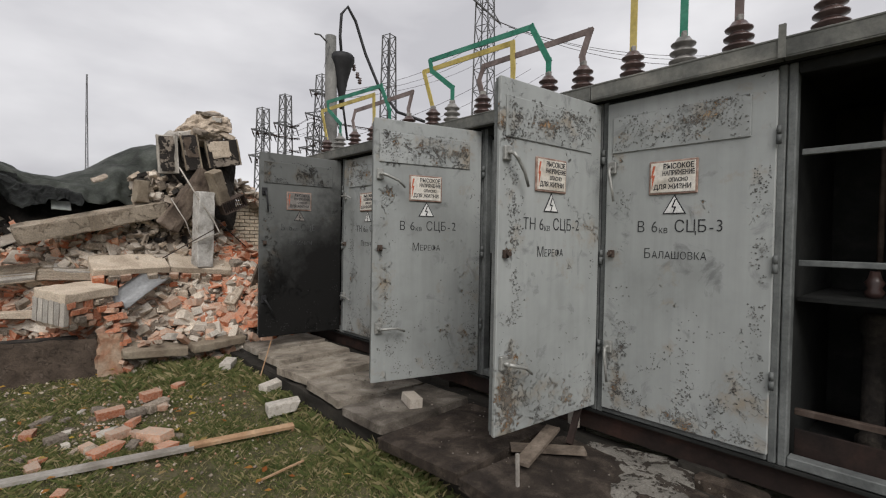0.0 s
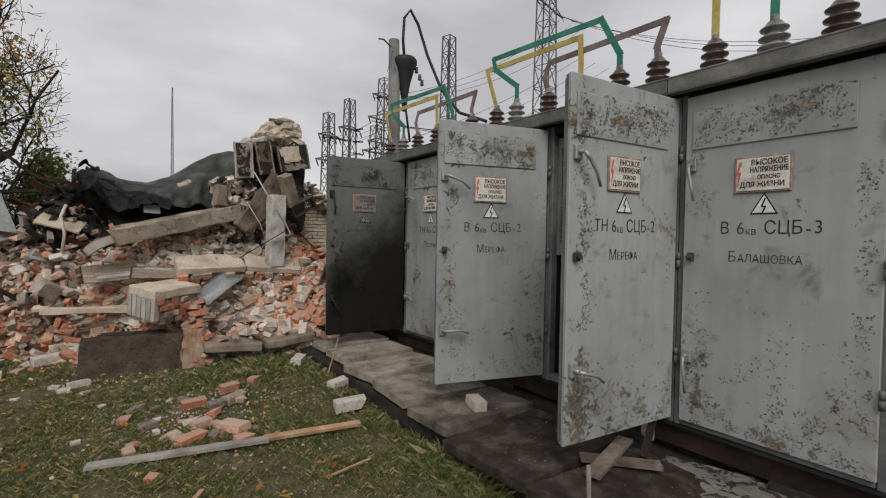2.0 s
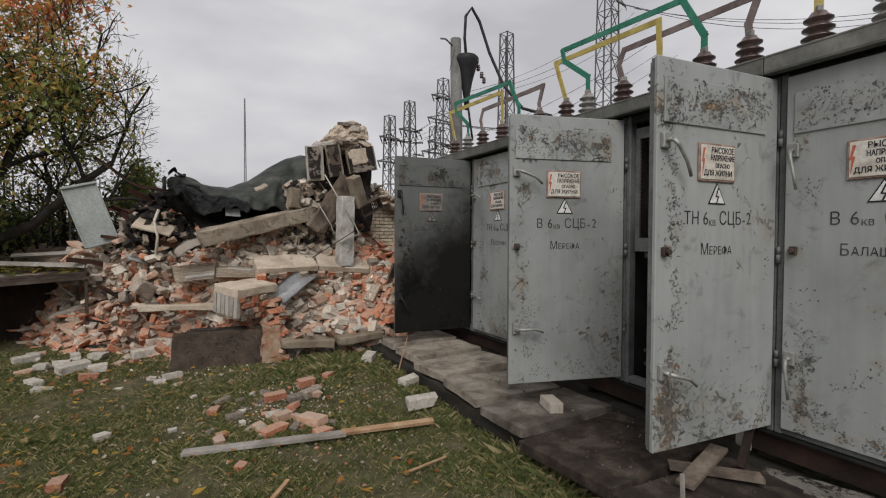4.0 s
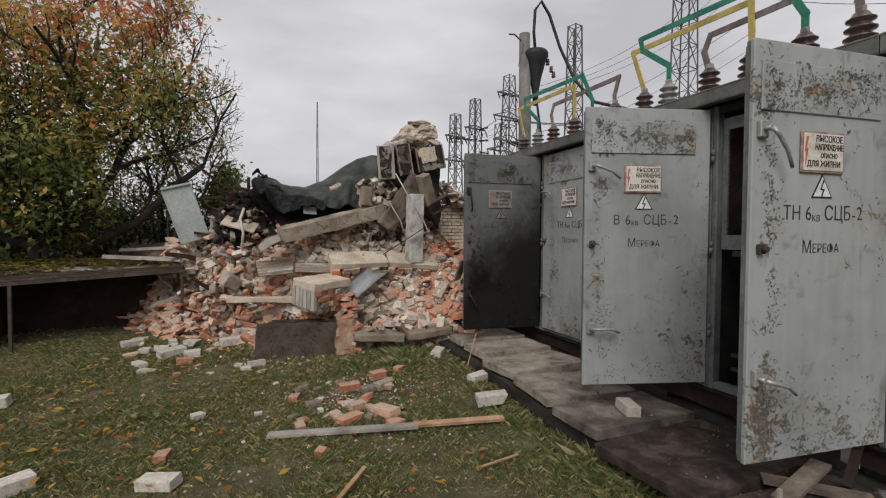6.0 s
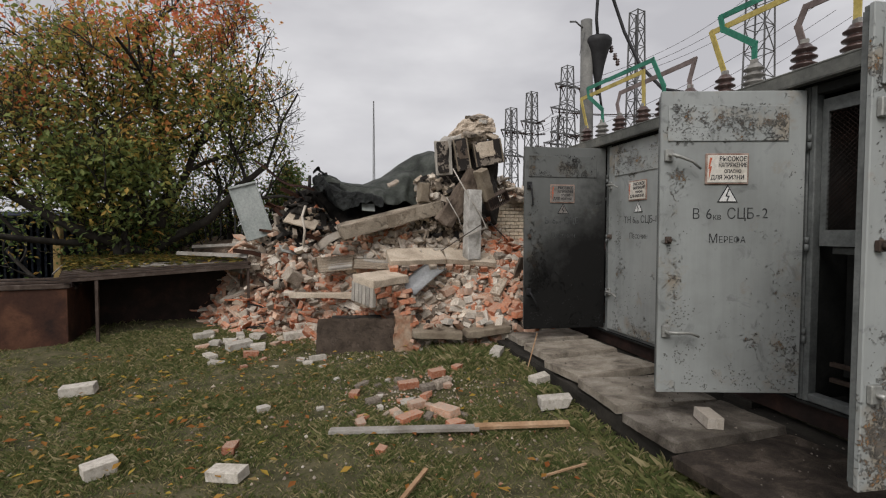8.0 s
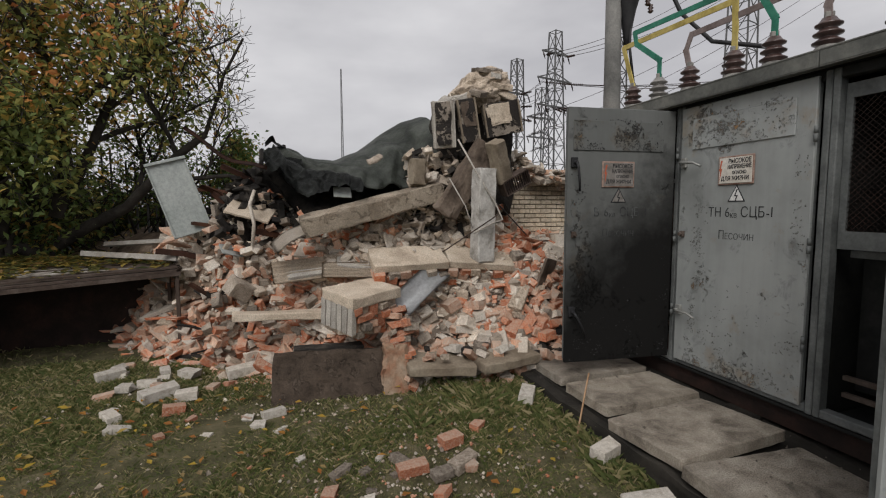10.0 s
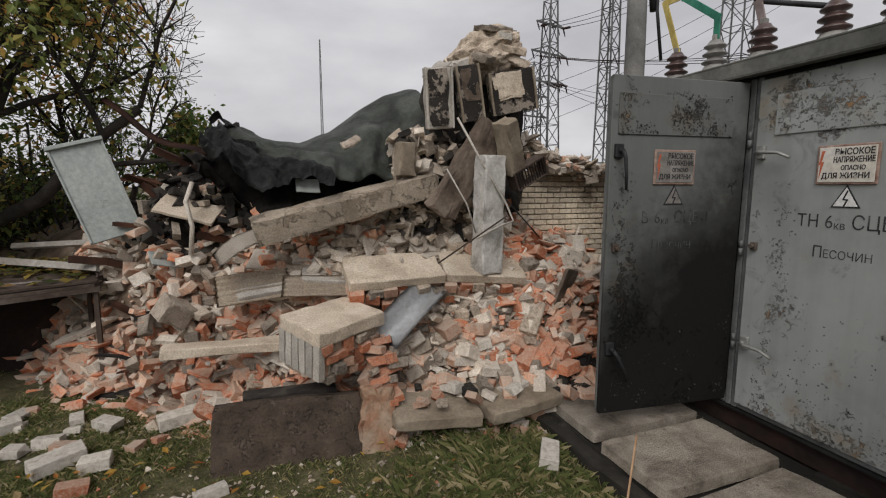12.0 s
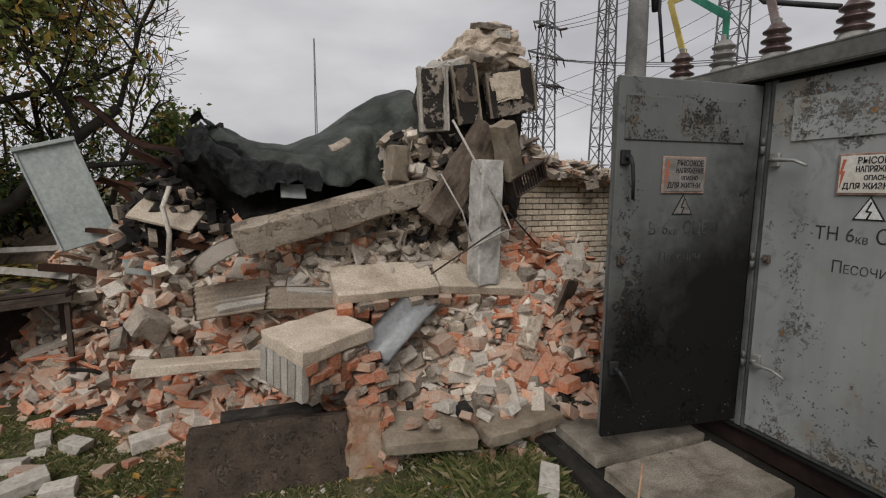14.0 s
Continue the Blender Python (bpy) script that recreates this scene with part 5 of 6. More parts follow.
# ruined wall stump: hanging panels with broken masonry on top
def build_stump():
    st = thing("ruined_wall_stump", pose(0, 0, 0), "ruined wall stump with hanging plaster panels and broken masonry", "ruin")
    # core takes the char colour to paint the shaded gaps behind the panels
    part("core", rough_block((0.78, 0.42, 1.0), 101, 9, 0.05, 0.18), M_CHAR, st).matrix_local = pose(-1.08, 4.86, 2.14)
    part("core", rough_block((0.62, 0.30, 0.80), 102, 9, 0.05, 0.16), M_GRIME, st).matrix_local = pose(-1.16, 4.78, 1.78)
    # three wall panels hanging loose: slab, then the coat that is left on its face
    for k, (x, z, w, h, ry, base, coat, cw, ch, dx, dz) in enumerate(((-1.50, 2.45, 0.20, 0.42, -4, M_CONC, M_SCORCH, 0.74, 0.92, -0.010, 0.005), (-1.26, 2.50, 0.18, 0.40, -11, M_SCORCH, M_GRIME, 0.72, 0.55, 0.0, 0.06),
                                                                      (-0.91, 2.54, 0.37, 0.31, -12, M_SCORCH, M_TANC, 0.62, 0.62, -0.045, 0.03))):
        p = part("hanging_panel", rough_block((w, 0.07, h), 110 + k, 8, 0.007, 0.03), base, st, "cracked hanging wall panel")
        p.matrix_local = pose(x, 4.48, z, 5, ry, -4)
        q = part("plaster", rough_block((w * cw, 0.022, h * ch), 120 + k, 9, 0.016, 0.07), coat, st)
        q.matrix_local = pose(x + dx, 4.443, z + dz, 5, ry, -4)
        for e in (-1, 1):
            part("rim", rough_block((0.016, 0.03, h), 124 + 2 * k + e, 3, 0.003, 0.01), M_CONC if k == 0 else M_TANB, st).matrix_local = pose(x, 4.45, z, 5, ry, -4) @ Matrix.Translation((e * (w / 2 - 0.006), 0, 0))
    rnd = random.Random(12)
    items = []
    # crust of grey screed folded over the top, stepped where its layers broke
    bm = bmesh.new()
    bmesh.ops.create_icosphere(bm, subdivisions=5, radius=1.0)
    for v in bm.verts:
        d = v.co.normalized()
        r = 1 + 0.16 * noise.noise(d * 2.1 + Vector((4, 1, 0))) + 0.10 * noise.noise(d * 5 + Vector((2, 7, 1))) + 0.035 * noise.noise(d * 14)
        ledge = noise.noise(Vector((d.x * 1.5, d.y * 1.5, d.z * 5 + 0.8 * d.x)))
        r += 0.07 * math.floor(ledge * 5) / 5
        v.co = Vector((d.x * 0.285 * r, d.y * 0.24 * r, d.z * 0.20 * r + 0.06 * d.x))
    part("screed_crust", bm, M_GREYB, st, "crumpled crust of grey screed").matrix_local = pose(-1.05, 4.66, 2.83, 0, -6, 0)
    for k, (x, y, z, w, d, h, rx, ry, rz) in enumerate(((-1.30, 4.58, 2.74, 0.24, 0.20, 0.055, 8, -26, 12), (-0.93, 4.50, 2.86, 0.24, 0.16, 0.05, 24, 10, -6), (-1.04, 4.56, 3.00, 0.26, 0.20, 0.045, 12, -6, 20),
                                                     (-1.46, 4.60, 2.68, 0.18, 0.18, 0.05, 10, -34, 12), (-0.86, 4.55, 2.77, 0.22, 0.20, 0.06, 2, 24, -14), (-1.12, 4.46, 2.76, 0.20, 0.14, 0.06, 30, -8, 30), (-0.98, 4.45, 2.93, 0.10, 0.08, 0.05, 16, 12, -20))):
        part("broken_slab", rough_block((w, d, h), 140 + k, 8, 0.018, 0.05), M_GREYB if k % 3 else M_CONC, st, "cracked slab of grey screed").matrix_local = pose(x, y, z, rx, ry, rz)
    for k in range(70):
        a, t = rnd.uniform(0, 6.28), rnd.random() ** 0.7
        x, y = -1.10 + 0.36 * t * math.cos(a), 4.74 + 0.24 * t * math.sin(a)
        z = 2.66 + (0.26 + 0.25 * (x + 1.08)) * (1 - t) ** 0.6 + rnd.uniform(-0.04, 0.04)
        items.append((x, y, z, rnd.uniform(0.05, 0.12), rnd.randrange(10), Euler((rnd.gauss(0, 0.7), rnd.gauss(0, 0.7), rnd.uniform(0, 6))).to_matrix(), 2 if rnd.random() < 0.2 else 3))
    for k in range(520):
        x, y = rnd.uniform(-1.0, 0.35), rnd.uniform(4.75, 5.15)
        z = 2.08 - 0.12 * max(0, x + 0.6) + rnd.uniform(-0.09, 0.05) * (1.3 - x) / 1.8 + 0.28 * max(0, -0.3 - x)
        items.append((x, y, z, rnd.uniform(0.06, 0.15) if k % 7 else rnd.uniform(0.2, 0.3), rnd.randrange(14) if k % 7 else rnd.randrange(14, 17), Euler((rnd.gauss(0, 0.5), rnd.gauss(0, 0.5), rnd.uniform(0, 6))).to_matrix(), (2, 3, 1, 3)[k % 4]))
    for k in range(700):
        x, y, z = rnd.uniform(-1.80, -1.05), rnd.uniform(4.56, 4.85), rnd.uniform(1.4, 2.22)
        items.append((x, y, z, rnd.uniform(0.06, 0.20), rnd.randrange(17), Euler((rnd.gauss(0, 0.8), rnd.gauss(0, 0.8), rnd.uniform(0, 6))).to_matrix(), (3, 4, 3, 3, 2, 4, 3)[k % 7]))
    joined_bricks("broken_masonry", items, st, "grey broken masonry")


build_stump()


def build_tarp():
    top = ((0, 2.20), (0.06, 2.30), (0.14, 2.28), (0.25, 2.20), (0.42, 2.17), (0.58, 2.28), (0.72, 2.46), (0.86, 2.60), (1.0, 2.70))
    low = ((0, 2.02), (0.08, 1.92), (0.2, 1.84), (0.3, 1.76), (0.45, 1.86), (0.6, 1.76), (0.72, 1.84), (0.85, 1.72), (1.0, 1.78))
    felt = thing("roofing_felt", Matrix(), "sagging dark green-black roofing felt draped over debris", "roofing felt")

    def at(u, v):
        x = -3.12 + 1.66 * u
        z0, z1 = lerp_of(u, low), lerp_of(u, top)
        z0 += 0.05 * noise.noise((x * 9, 1, 1))
        y = 4.62 + 0.95 * v ** 1.3 + 0.10 * math.sin(9 * u + 2 * v) * (1 - v)
        z = z0 + (z1 - z0) * (1 - (1 - v) ** 1.8)
        crush = max(0.0, 1 - 1.6 * u) * (1.0 - 0.4 * v)
        ridge = abs(math.sin(15 * u + 7 * v + 5 * noise.noise((x * 2, v * 2, 1))))
        f = noise.noise((x * 4, v * 2.5, 3)) * 0.06 + noise.noise((x * 13, v * 6, 8)) * 0.03 * (1.2 - v) + crush * (0.12 * ridge - 0.06) + 0.02 * (1 - v) * math.sin(24 * u + 9 * v)
        return (x + 0.3 * f, y - f, z + f * (0.9 - 0.55 * v))
    def fold(p, f):
        """Sharp creases: ridged noise at two scales."""
        return (0.5 - abs(noise.noise((p[0] * f, p[1] * f * 0.8, p[2] * f)))) + 0.45 * (0.5 - abs(noise.noise((p[0] * f * 2.7 + 5, p[1] * f * 2, p[2] * f * 2.7))))

    def smooth(u, v):
        w = 0.06 + 0.94 * u
        low = 0.30 - 0.24 * min(1.0, max(0.0, (w - 0.30) / 0.30)) + 0.05 * noise.noise((w * 14, 0, 4))
        p = Vector(at(w, low + (1 - low) * v))
        k = fold(p, 3.2) * 0.035 * (1 - 0.7 * v)
        return tuple(p + Vector((0, -0.02 - k, 0.018 + 0.6 * k)))
    bm = sheet(bmesh.new(), 90, 40, smooth, 0.006)
    part("felt_strip", bm, M_TARP, felt, "smooth green-black felt strip")

    def burnt(u, v):
        w = 0.02 + 0.50 * u
        ragged = 0.05 * noise.noise((w * 13, 1, 7)) + 0.025 * noise.noise((w * 60, 2, 7))
        p = Vector(at(w, max(0.0, (0.60 - 0.42 * u + ragged) * v)))
        k = fold(p, 5.5)
        return tuple(p + Vector((0.03 * noise.noise((p.x * 11, p.z * 11, 2)), -0.05 - 0.06 * k, 0.04 * k + 0.01 + ragged * (1 - v))))
    bm = sheet(bmesh.new(), 110, 34, burnt, 0.006)
    for f in bm.faces:
        f.smooth = False
    part("felt_strip", bm, M_TARPB, felt, "crumpled burnt black felt strip")
    # dark sheet added behind the felt, so no sky shows through its holes
    bm = sheet(bmesh.new(), 60, 20, lambda u, v: tuple(Vector(at(u, v)) + Vector((0, 0.10, -0.07 - 0.10 * (1 - v)))), 0.01)
    part("underlay", bm, M_CHAR, felt, "added dark backing sheet behind the felt")
    bm = sheet(bmesh.new(), 24, 8, lambda u, v: tuple(Vector(at(0.01 + 0.13 * u, 0.75 + 0.2 * v)) + Vector((0, -0.08, 0.05 + 0.05 * math.sin(3 * u + 1) - 0.02 * v))), 0.006)
    part("felt_strip", bm, M_TARPB, felt, "turned-up burnt felt edge")


build_tarp()
block("masonry_lump", (0.17, 0.09, 0.06), (-2.06, 4.90, 2.15), (30, -24, 10), M_GREYB, 137, "lump of masonry lying on the roofing felt", "masonry", 5, 0.012, 0.04)
block("masonry_lump", (0.13, 0.11, 0.24), (-1.74, 4.50, 2.02), (4, 3, 12), M_TANB, 138, "upright block of tan masonry beside the felt", "masonry", 5, 0.008, 0.03)
rnd = random.Random(44)
items = []
for k in range(800):
    x, y = rnd.uniform(-3.6, -1.75), rnd.uniform(4.75, 5.25)
    top = 1.86 - 0.35 * max(0.0, -3.2 - x)
    z0 = heap_z(x, y)
    z = z0 + (max(0.0, top - z0)) * rnd.random() * min(1.0, 0.25 + (y - 4.72) * 2.2)
    dark = -3.5 < x < -2.2 and y > 4.92 and z > max(1.40, z0 + 0.08) and rnd.random() < 0.85
    items.append((x, y, z, rnd.uniform(0.06, 0.18), rnd.randrange(10), Euler((rnd.gauss(0, 0.7), rnd.gauss(0, 0.7), rnd.uniform(0, 6))).to_matrix(), 4 if dark else (2, 3, 3, 1, 0)[k % 5]))
joined_bricks("burnt_rubble", items, heap, "charred and broken masonry under the felt")


# facing brick wall behind, laid brick by brick
def build_brick_wall():
    wall = thing("brick_wall", pose(-1.25, 4.96, 1.12), "yellow facing-brick wall with a crack, partly buried", "wall", kind="structure")
    part("mortar", boxes(((1.06, 0.06, 0.42), (2.12, 0.10, 0.86))), M_MORT, wall)
    bw, bh = 0.135, 0.050
    me = to_mesh("brick", boxes(((0, 0, 0), (bw - 0.010, 0.05, bh - 0.009), None, 0.003)), M_YWALL)
    rnd = random.Random(6)
    for r in range(18):
        for c in range(16):
            x = c * bw + (bw / 2 if r % 2 else 0) + 0.03 + (0.012 if c > 10 + (r // 5) % 2 else 0)
            if r == 17 and rnd.random() < 0.5 or x > 2.1:
                continue
            ob = new("brick", me)
            ob.parent = wall
            ob.location = (x, 0.004 + rnd.uniform(-0.004, 0.003), 0.03 + r * bh)


build_brick_wall()


# leaning metal cabinet panel and its clutter
def build_lean_panel():
    p = thing("metal_door_leaf", pose(-3.86, 5.30, 1.78, -8, -17, 16) @ Matrix.Diagonal((0.78, 1, 0.95, 1)), "pale green sheet-metal cabinet door leaning on debris", "metal door")
    part("sheet", boxes(((0, 0, 0), (0.44, 0.03, 0.74), None, 0.006)), M_PALEM, p)
    for x in (-0.21, 0.21):
        part("edge_fold", boxes(((x, -0.02, 0), (0.018, 0.02, 0.72), None, 0.003)), M_PALEM, p)
    part("top_rail", boxes(((0, -0.02, 0.38), (0.45, 0.045, 0.03), None, 0.004)), M_PALEM, p)
    words("КВ-3", 0.065, M_PALEM, p, Matrix.Translation((0.05, -0.0165, -0.10)) @ pose(0, 0, 0, 90, 0, 0))
    return p


build_lean_panel()
bm = bmesh.new()
sheet(bm, 18, 4, lambda u, v: (-3.86 + 0.80 * u, 5.55 - 0.70 * u + 0.16 * v, 2.50 - 0.75 * u + 0.30 * u * u + 0.05 * (v - 0.5) + 0.02 * math.sin(9 * u)), 0.004)
single("rusty_sheet", bm, M_RUST, Matrix(), "curved rusty iron sheet lying over burnt debris", "sheet metal")
block("scorched_board", (0.40, 0.24, 0.022), (-3.22, 4.98, 1.66), (28, 16, -10), M_TANC, 130, "scorched pale board tilted on burnt debris", "board", 6, 0.006, 0.02)
block("metal_plate", (0.20, 0.16, 0.012), (-3.40, 5.02, 1.30), (32, 14, 30), M_PALEM, 131, "pale green metal plate on the rubble", "plate", 4, 0.003, 0.01)
block("metal_plate", (0.16, 0.10, 0.012), (-2.42, 4.58, 1.83), (62, 2, 6), M_PALEM, 132, "small pale metal plate behind the beam", "plate", 4, 0.003, 0.01)
bm = bmesh.new()
sheet(bm, 20, 24, lambda u, v: (-0.24 + 0.48 * u, -0.13 + 0.26 * v, 0.012 * math.sin(34 * v)), 0.008)
single("corrugated_sheet", bm, M_TANC, pose(-2.80, 4.60, 1.14, 40, -4, 6), "broken corrugated cement sheet on the rubble", "sheet")
bm = bmesh.new()
sheet(bm, 20, 24, lambda u, v: (-0.34 + 0.68 * u, -0.10 + 0.20 * v, 0.012 * math.sin(26 * v) + 0.03 * u), 0.008)
single("corrugated_sheet", bm, M_TANC, pose(-2.28, 4.50, 1.12, 34, 4, -4), "broken corrugated cement sheet on the rubble", "sheet")
for k, (a, c, w) in enumerate((((-4.95, 6.1, 1.22), (-3.95, 5.45, 1.20), 0.05), ((-4.8, 6.3, 1.3), (-3.7, 5.9, 1.36), 0.04), ((-4.6, 5.95, 1.1), (-4.0, 5.3, 1.02), 0.06))):
    bm = strip(bmesh.new(), [Vector((0, 0, 0)), Vector(c) - Vector(a)], (0, 0.03, w), 0.03)
    single("plank", bm, M_WOOD, Matrix.Translation(a), "grey weathered timber lying at the edge of the rubble", "plank")
rnd = random.Random(33)
for k in range(46):
    x, y = rnd.uniform(-3.75, -2.75), rnd.uniform(4.95, 5.6)
    z = heap_z(x, y) + 0.02
    L = rnd.uniform(0.2, 0.5)
    d = Vector((rnd.uniform(-1, 1), rnd.uniform(-0.4, 0.4), rnd.uniform(-0.05, 0.30))).normalized() * L
    bm = bmesh.new()
    strip(bm, [Vector((0, 0, 0)) - d * 0.2, d * 0.35 + Vector((0, 0, 0.02)), d * 0.8], (0.02, 0.03, 0.0), rnd.choice((0.012, 0.03, 0.05)))
    single("charred_timber" if k % 2 else "bent_metal_strip", bm, M_CHAR if k % 2 else M_RUST, Matrix.Translation((x, y, z)), "charred splintered timber sticking out of debris" if k % 2 else "bent rusty metal strip in burnt debris", "debris", "burnt debris")
for pts, r, m in (([(-1.42, 4.30, 2.30), (-1.26, 4.24, 2.0), (-1.08, 4.22, 1.72), (-1.02, 4.2, 1.58), (-1.12, 4.2, 1.55), (-1.30, 4.22, 1.46)], 0.008, M_CONC), ([(-1.5, 4.3, 1.95), (-1.36, 4.26, 1.7), (-1.30, 4.24, 1.5)], 0.006, M_CONC),
                  ([(-1.05, 4.3, 1.75), (-0.85, 4.4, 1.6), (-0.62, 4.5, 1.42)], 0.006, M_BLACK), ([(-3.20, 4.8, 1.35), (-3.18, 4.8, 1.55), (-3.21, 4.8, 1.72), (-3.17, 4.85, 1.85)], 0.016, M_WHB), ([(-1.6, 4.2, 1.3), (-1.1, 4.15, 1.62)], 0.006, M_BAR)):
    single("bent_rebar" if m is not M_BLACK else "loose_cable", tube(bmesh.new(), pts, r, 7), m, Matrix(), "bent pale reinforcement strip hanging at the column" if m is not M_BLACK else "thin black cable hanging over rubble", "rebar" if m is not M_BLACK else "cable")


# ---------------------------------------------------------------- planks and sticks
def plank(pts, wide, thick, mat, label, name="plank"):
    c = Vector(pts[0])
    bm = strip(bmesh.new(), [Vector(p) - c for p in pts], wide, thick)
    single(name, bm, mat, Matrix.Translation(c), label, "plank" if name == "plank" else "stick")


plank([(-2.92, 2.07, 0.14), (-1.92, 1.83, 0.16)], (0.02, 0.075, 0.0), 0.022, M_WOOD, "grey weathered plank lying in the grass")
plank([(-1.93, 1.84, 0.165), (-1.28, 1.72, 0.17)], (0.01, 0.05, 0.01), 0.022, M_RAW, "freshly split raw wooden lath in the grass")
plank([(-0.74, 0.04, 0.335), (-0.30, 0.14, 0.385)], (-0.02, 0.085, 0.0), 0.02, M_BROWNW, "rough brown board lying on the slabs")
plank([(-0.60, 0.22, 0.325), (-0.34, -0.10, 0.335)], (0.06, 0.06, 0.0), 0.022, M_BROWNW, "rough brown board lying on the slabs")
plank([(-0.30, 0.02, 0.33), (-0.03, 0.10, 0.56)], (0.0, 0.04, 0.0), 0.02, M_BASE, "dark board leaning on the base channel")
plank([(-0.90, -0.06, 0.29), (-0.895, -0.05, 0.46)], (0.016, 0.0, 0.0), 0.014, M_WOOD, "short wooden stick standing by the slabs", "stick")
plank([(-1.08, 2.88, 0.16), (-0.90, 3.02, 0.52)], (0.008, 0.004, 0.0), 0.009, M_RAW, "thin pale stick leaning on the paving", "stick")
plank([(-2.62, 1.05, 0.14), (-2.40, 1.33, 0.17)], (0.02, -0.015, 0.0), 0.014, M_RAW, "split wooden splinter in the grass", "stick")
plank([(-1.75, 1.15, 0.14), (-1.45, 1.2, 0.15)], (0.0, 0.012, 0.0), 0.010, M_RAW, "thin straw-coloured stick in the grass", "stick")


# ---------------------------------------------------------------- rusty bench frame and box by the tree
def build_bench():
    b = thing("metal_workbench", pose(0, 0, 0), "rusty angle-iron bench with leaf-covered boards and dark underside", "bench")
    fl, fr, br, bl = Vector((-5.72, 4.72, 0.99)), Vector((-3.88, 5.20, 1.08)), Vector((-4.15, 6.2, 1.12)), Vector((-6.3, 6.2, 1.12))
    for nm, p, q in (("front_rail", fl, fr), ("side_rail", fr, br), ("back_rail", br, bl), ("side_rail", bl, fl)):
        part(nm, strip(bmesh.new(), [p, q], (0, 0, 0.035), 0.035), M_BAR, b)
    for p in (Vector((-5.43, 4.80, 0.98)), fr + Vector((-0.02, 0.02, 0)), fr + Vector((-0.15, 0.30, 0)), bl):
        part("leg", strip(bmesh.new(), [p, Vector((p.x, p.y, 0.28))], (0.03, 0, 0), 0.03), M_BAR, b)
    for k in range(11):
        t = (k + 0.5) / 11
        p, q = fl.lerp(bl, t) + Vector((0, 0, 0.03)), fr.lerp(br, t) + Vector((0, 0, 0.03))
        part("board", strip(bmesh.new(), [p, q], (0.02, 0.126, 0.008), 0.02), M_BAR, b)
    # rusty sheets, coloured near-black to paint in the shade under the bench
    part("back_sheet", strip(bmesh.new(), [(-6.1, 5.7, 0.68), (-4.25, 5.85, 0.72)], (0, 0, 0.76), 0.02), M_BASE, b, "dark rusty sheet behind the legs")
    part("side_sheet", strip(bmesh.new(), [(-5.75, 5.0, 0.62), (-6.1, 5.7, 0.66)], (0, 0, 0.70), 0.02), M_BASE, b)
    # pale laths nailed round the edge of the boards
    up = Vector((0, 0, 0.055))
    for p, q in ((fl.lerp(bl, 0.04) + up, fr.lerp(br, 0.03) + up), (fl.lerp(bl, 0.1) + up + Vector((-0.10, 0, 0)), fl.lerp(bl, 0.75) + up), (fr.lerp(br, 0.15) + up, fr.lerp(br, 0.9) + up), (bl.lerp(br, 0.35) + up, br + up)):
        part("lath", strip(bmesh.new(), [p, p.lerp(q, 0.5) + Vector((0, 0, 0.012)), q], (0.004, 0.035, 0.004), 0.014), M_WOOD if p.x < -5.7 and q.x < -5.5 else M_BAR, b, "weathered lath")
    rnd = random.Random(2)
    pts = []
    for k in range(3200):
        u, v = rnd.random() ** 1.3, rnd.random() ** 0.45
        if noise.noise((u * 7, v * 4, 2.0)) < rnd.uniform(-0.5, 0.25):
            continue
        p = (fl.lerp(fr, u)).lerp(bl.lerp(br, u), v)
        pts.append((p.x, p.y, p.z + 0.055 + rnd.uniform(0, 0.03)))
    leaf_cloud("leaf_litter", pts, 0.085, leaf_material("bench_leaf_litter", [(0, (0.05, 0.065, 0.02)), (0.5, (0.13, 0.12, 0.035)), (0.8, (0.36, 0.26, 0.06)), (1, (0.2, 0.12, 0.05))]), 9, b, "yellow-green leaf litter on the boards", "", True)
    for k in range(5):
        a = Vector((rnd.uniform(-5.9, -4.9), rnd.uniform(5.2, 5.8), 1.1))
        tube_bm = tube(bmesh.new(), [a, a + Vector((rnd.uniform(0.5, 1.1), rnd.uniform(-0.1, 0.3), 0.02))], 0.012, 6)
        part("rod", tube_bm, M_WOOD, b)


build_bench()


def build_rust_box():
    t = thing("rusty_bin", pose(-6.52, 5.12, 0.2, 0, 0, 8), "rust-brown sheet-iron bin with open slatted top", "bin")
    for c, s in (((0, -0.45, 0.35), (1.5, 0.02, 0.7)), ((0, 0.45, 0.35), (1.5, 0.02, 0.7)), ((-0.75, 0, 0.35), (0.02, 0.92, 0.7)), ((0.75, 0, 0.35), (0.02, 0.92, 0.7))):
        part("side_sheet", boxes((c, s, None, 0.004)), M_RUST, t)
    for k in range(1, 5):
        part("slat", boxes(((0, -0.4 + 0.2 * k, 0.66 + 0.02 * k), (1.56, 0.05, 0.03), None, 0.004)), M_BAR, t)
    part("rim", boxes(((0, -0.46, 0.73), (1.58, 0.05, 0.05), None, 0.005)), M_BAR, t)


build_rust_box()


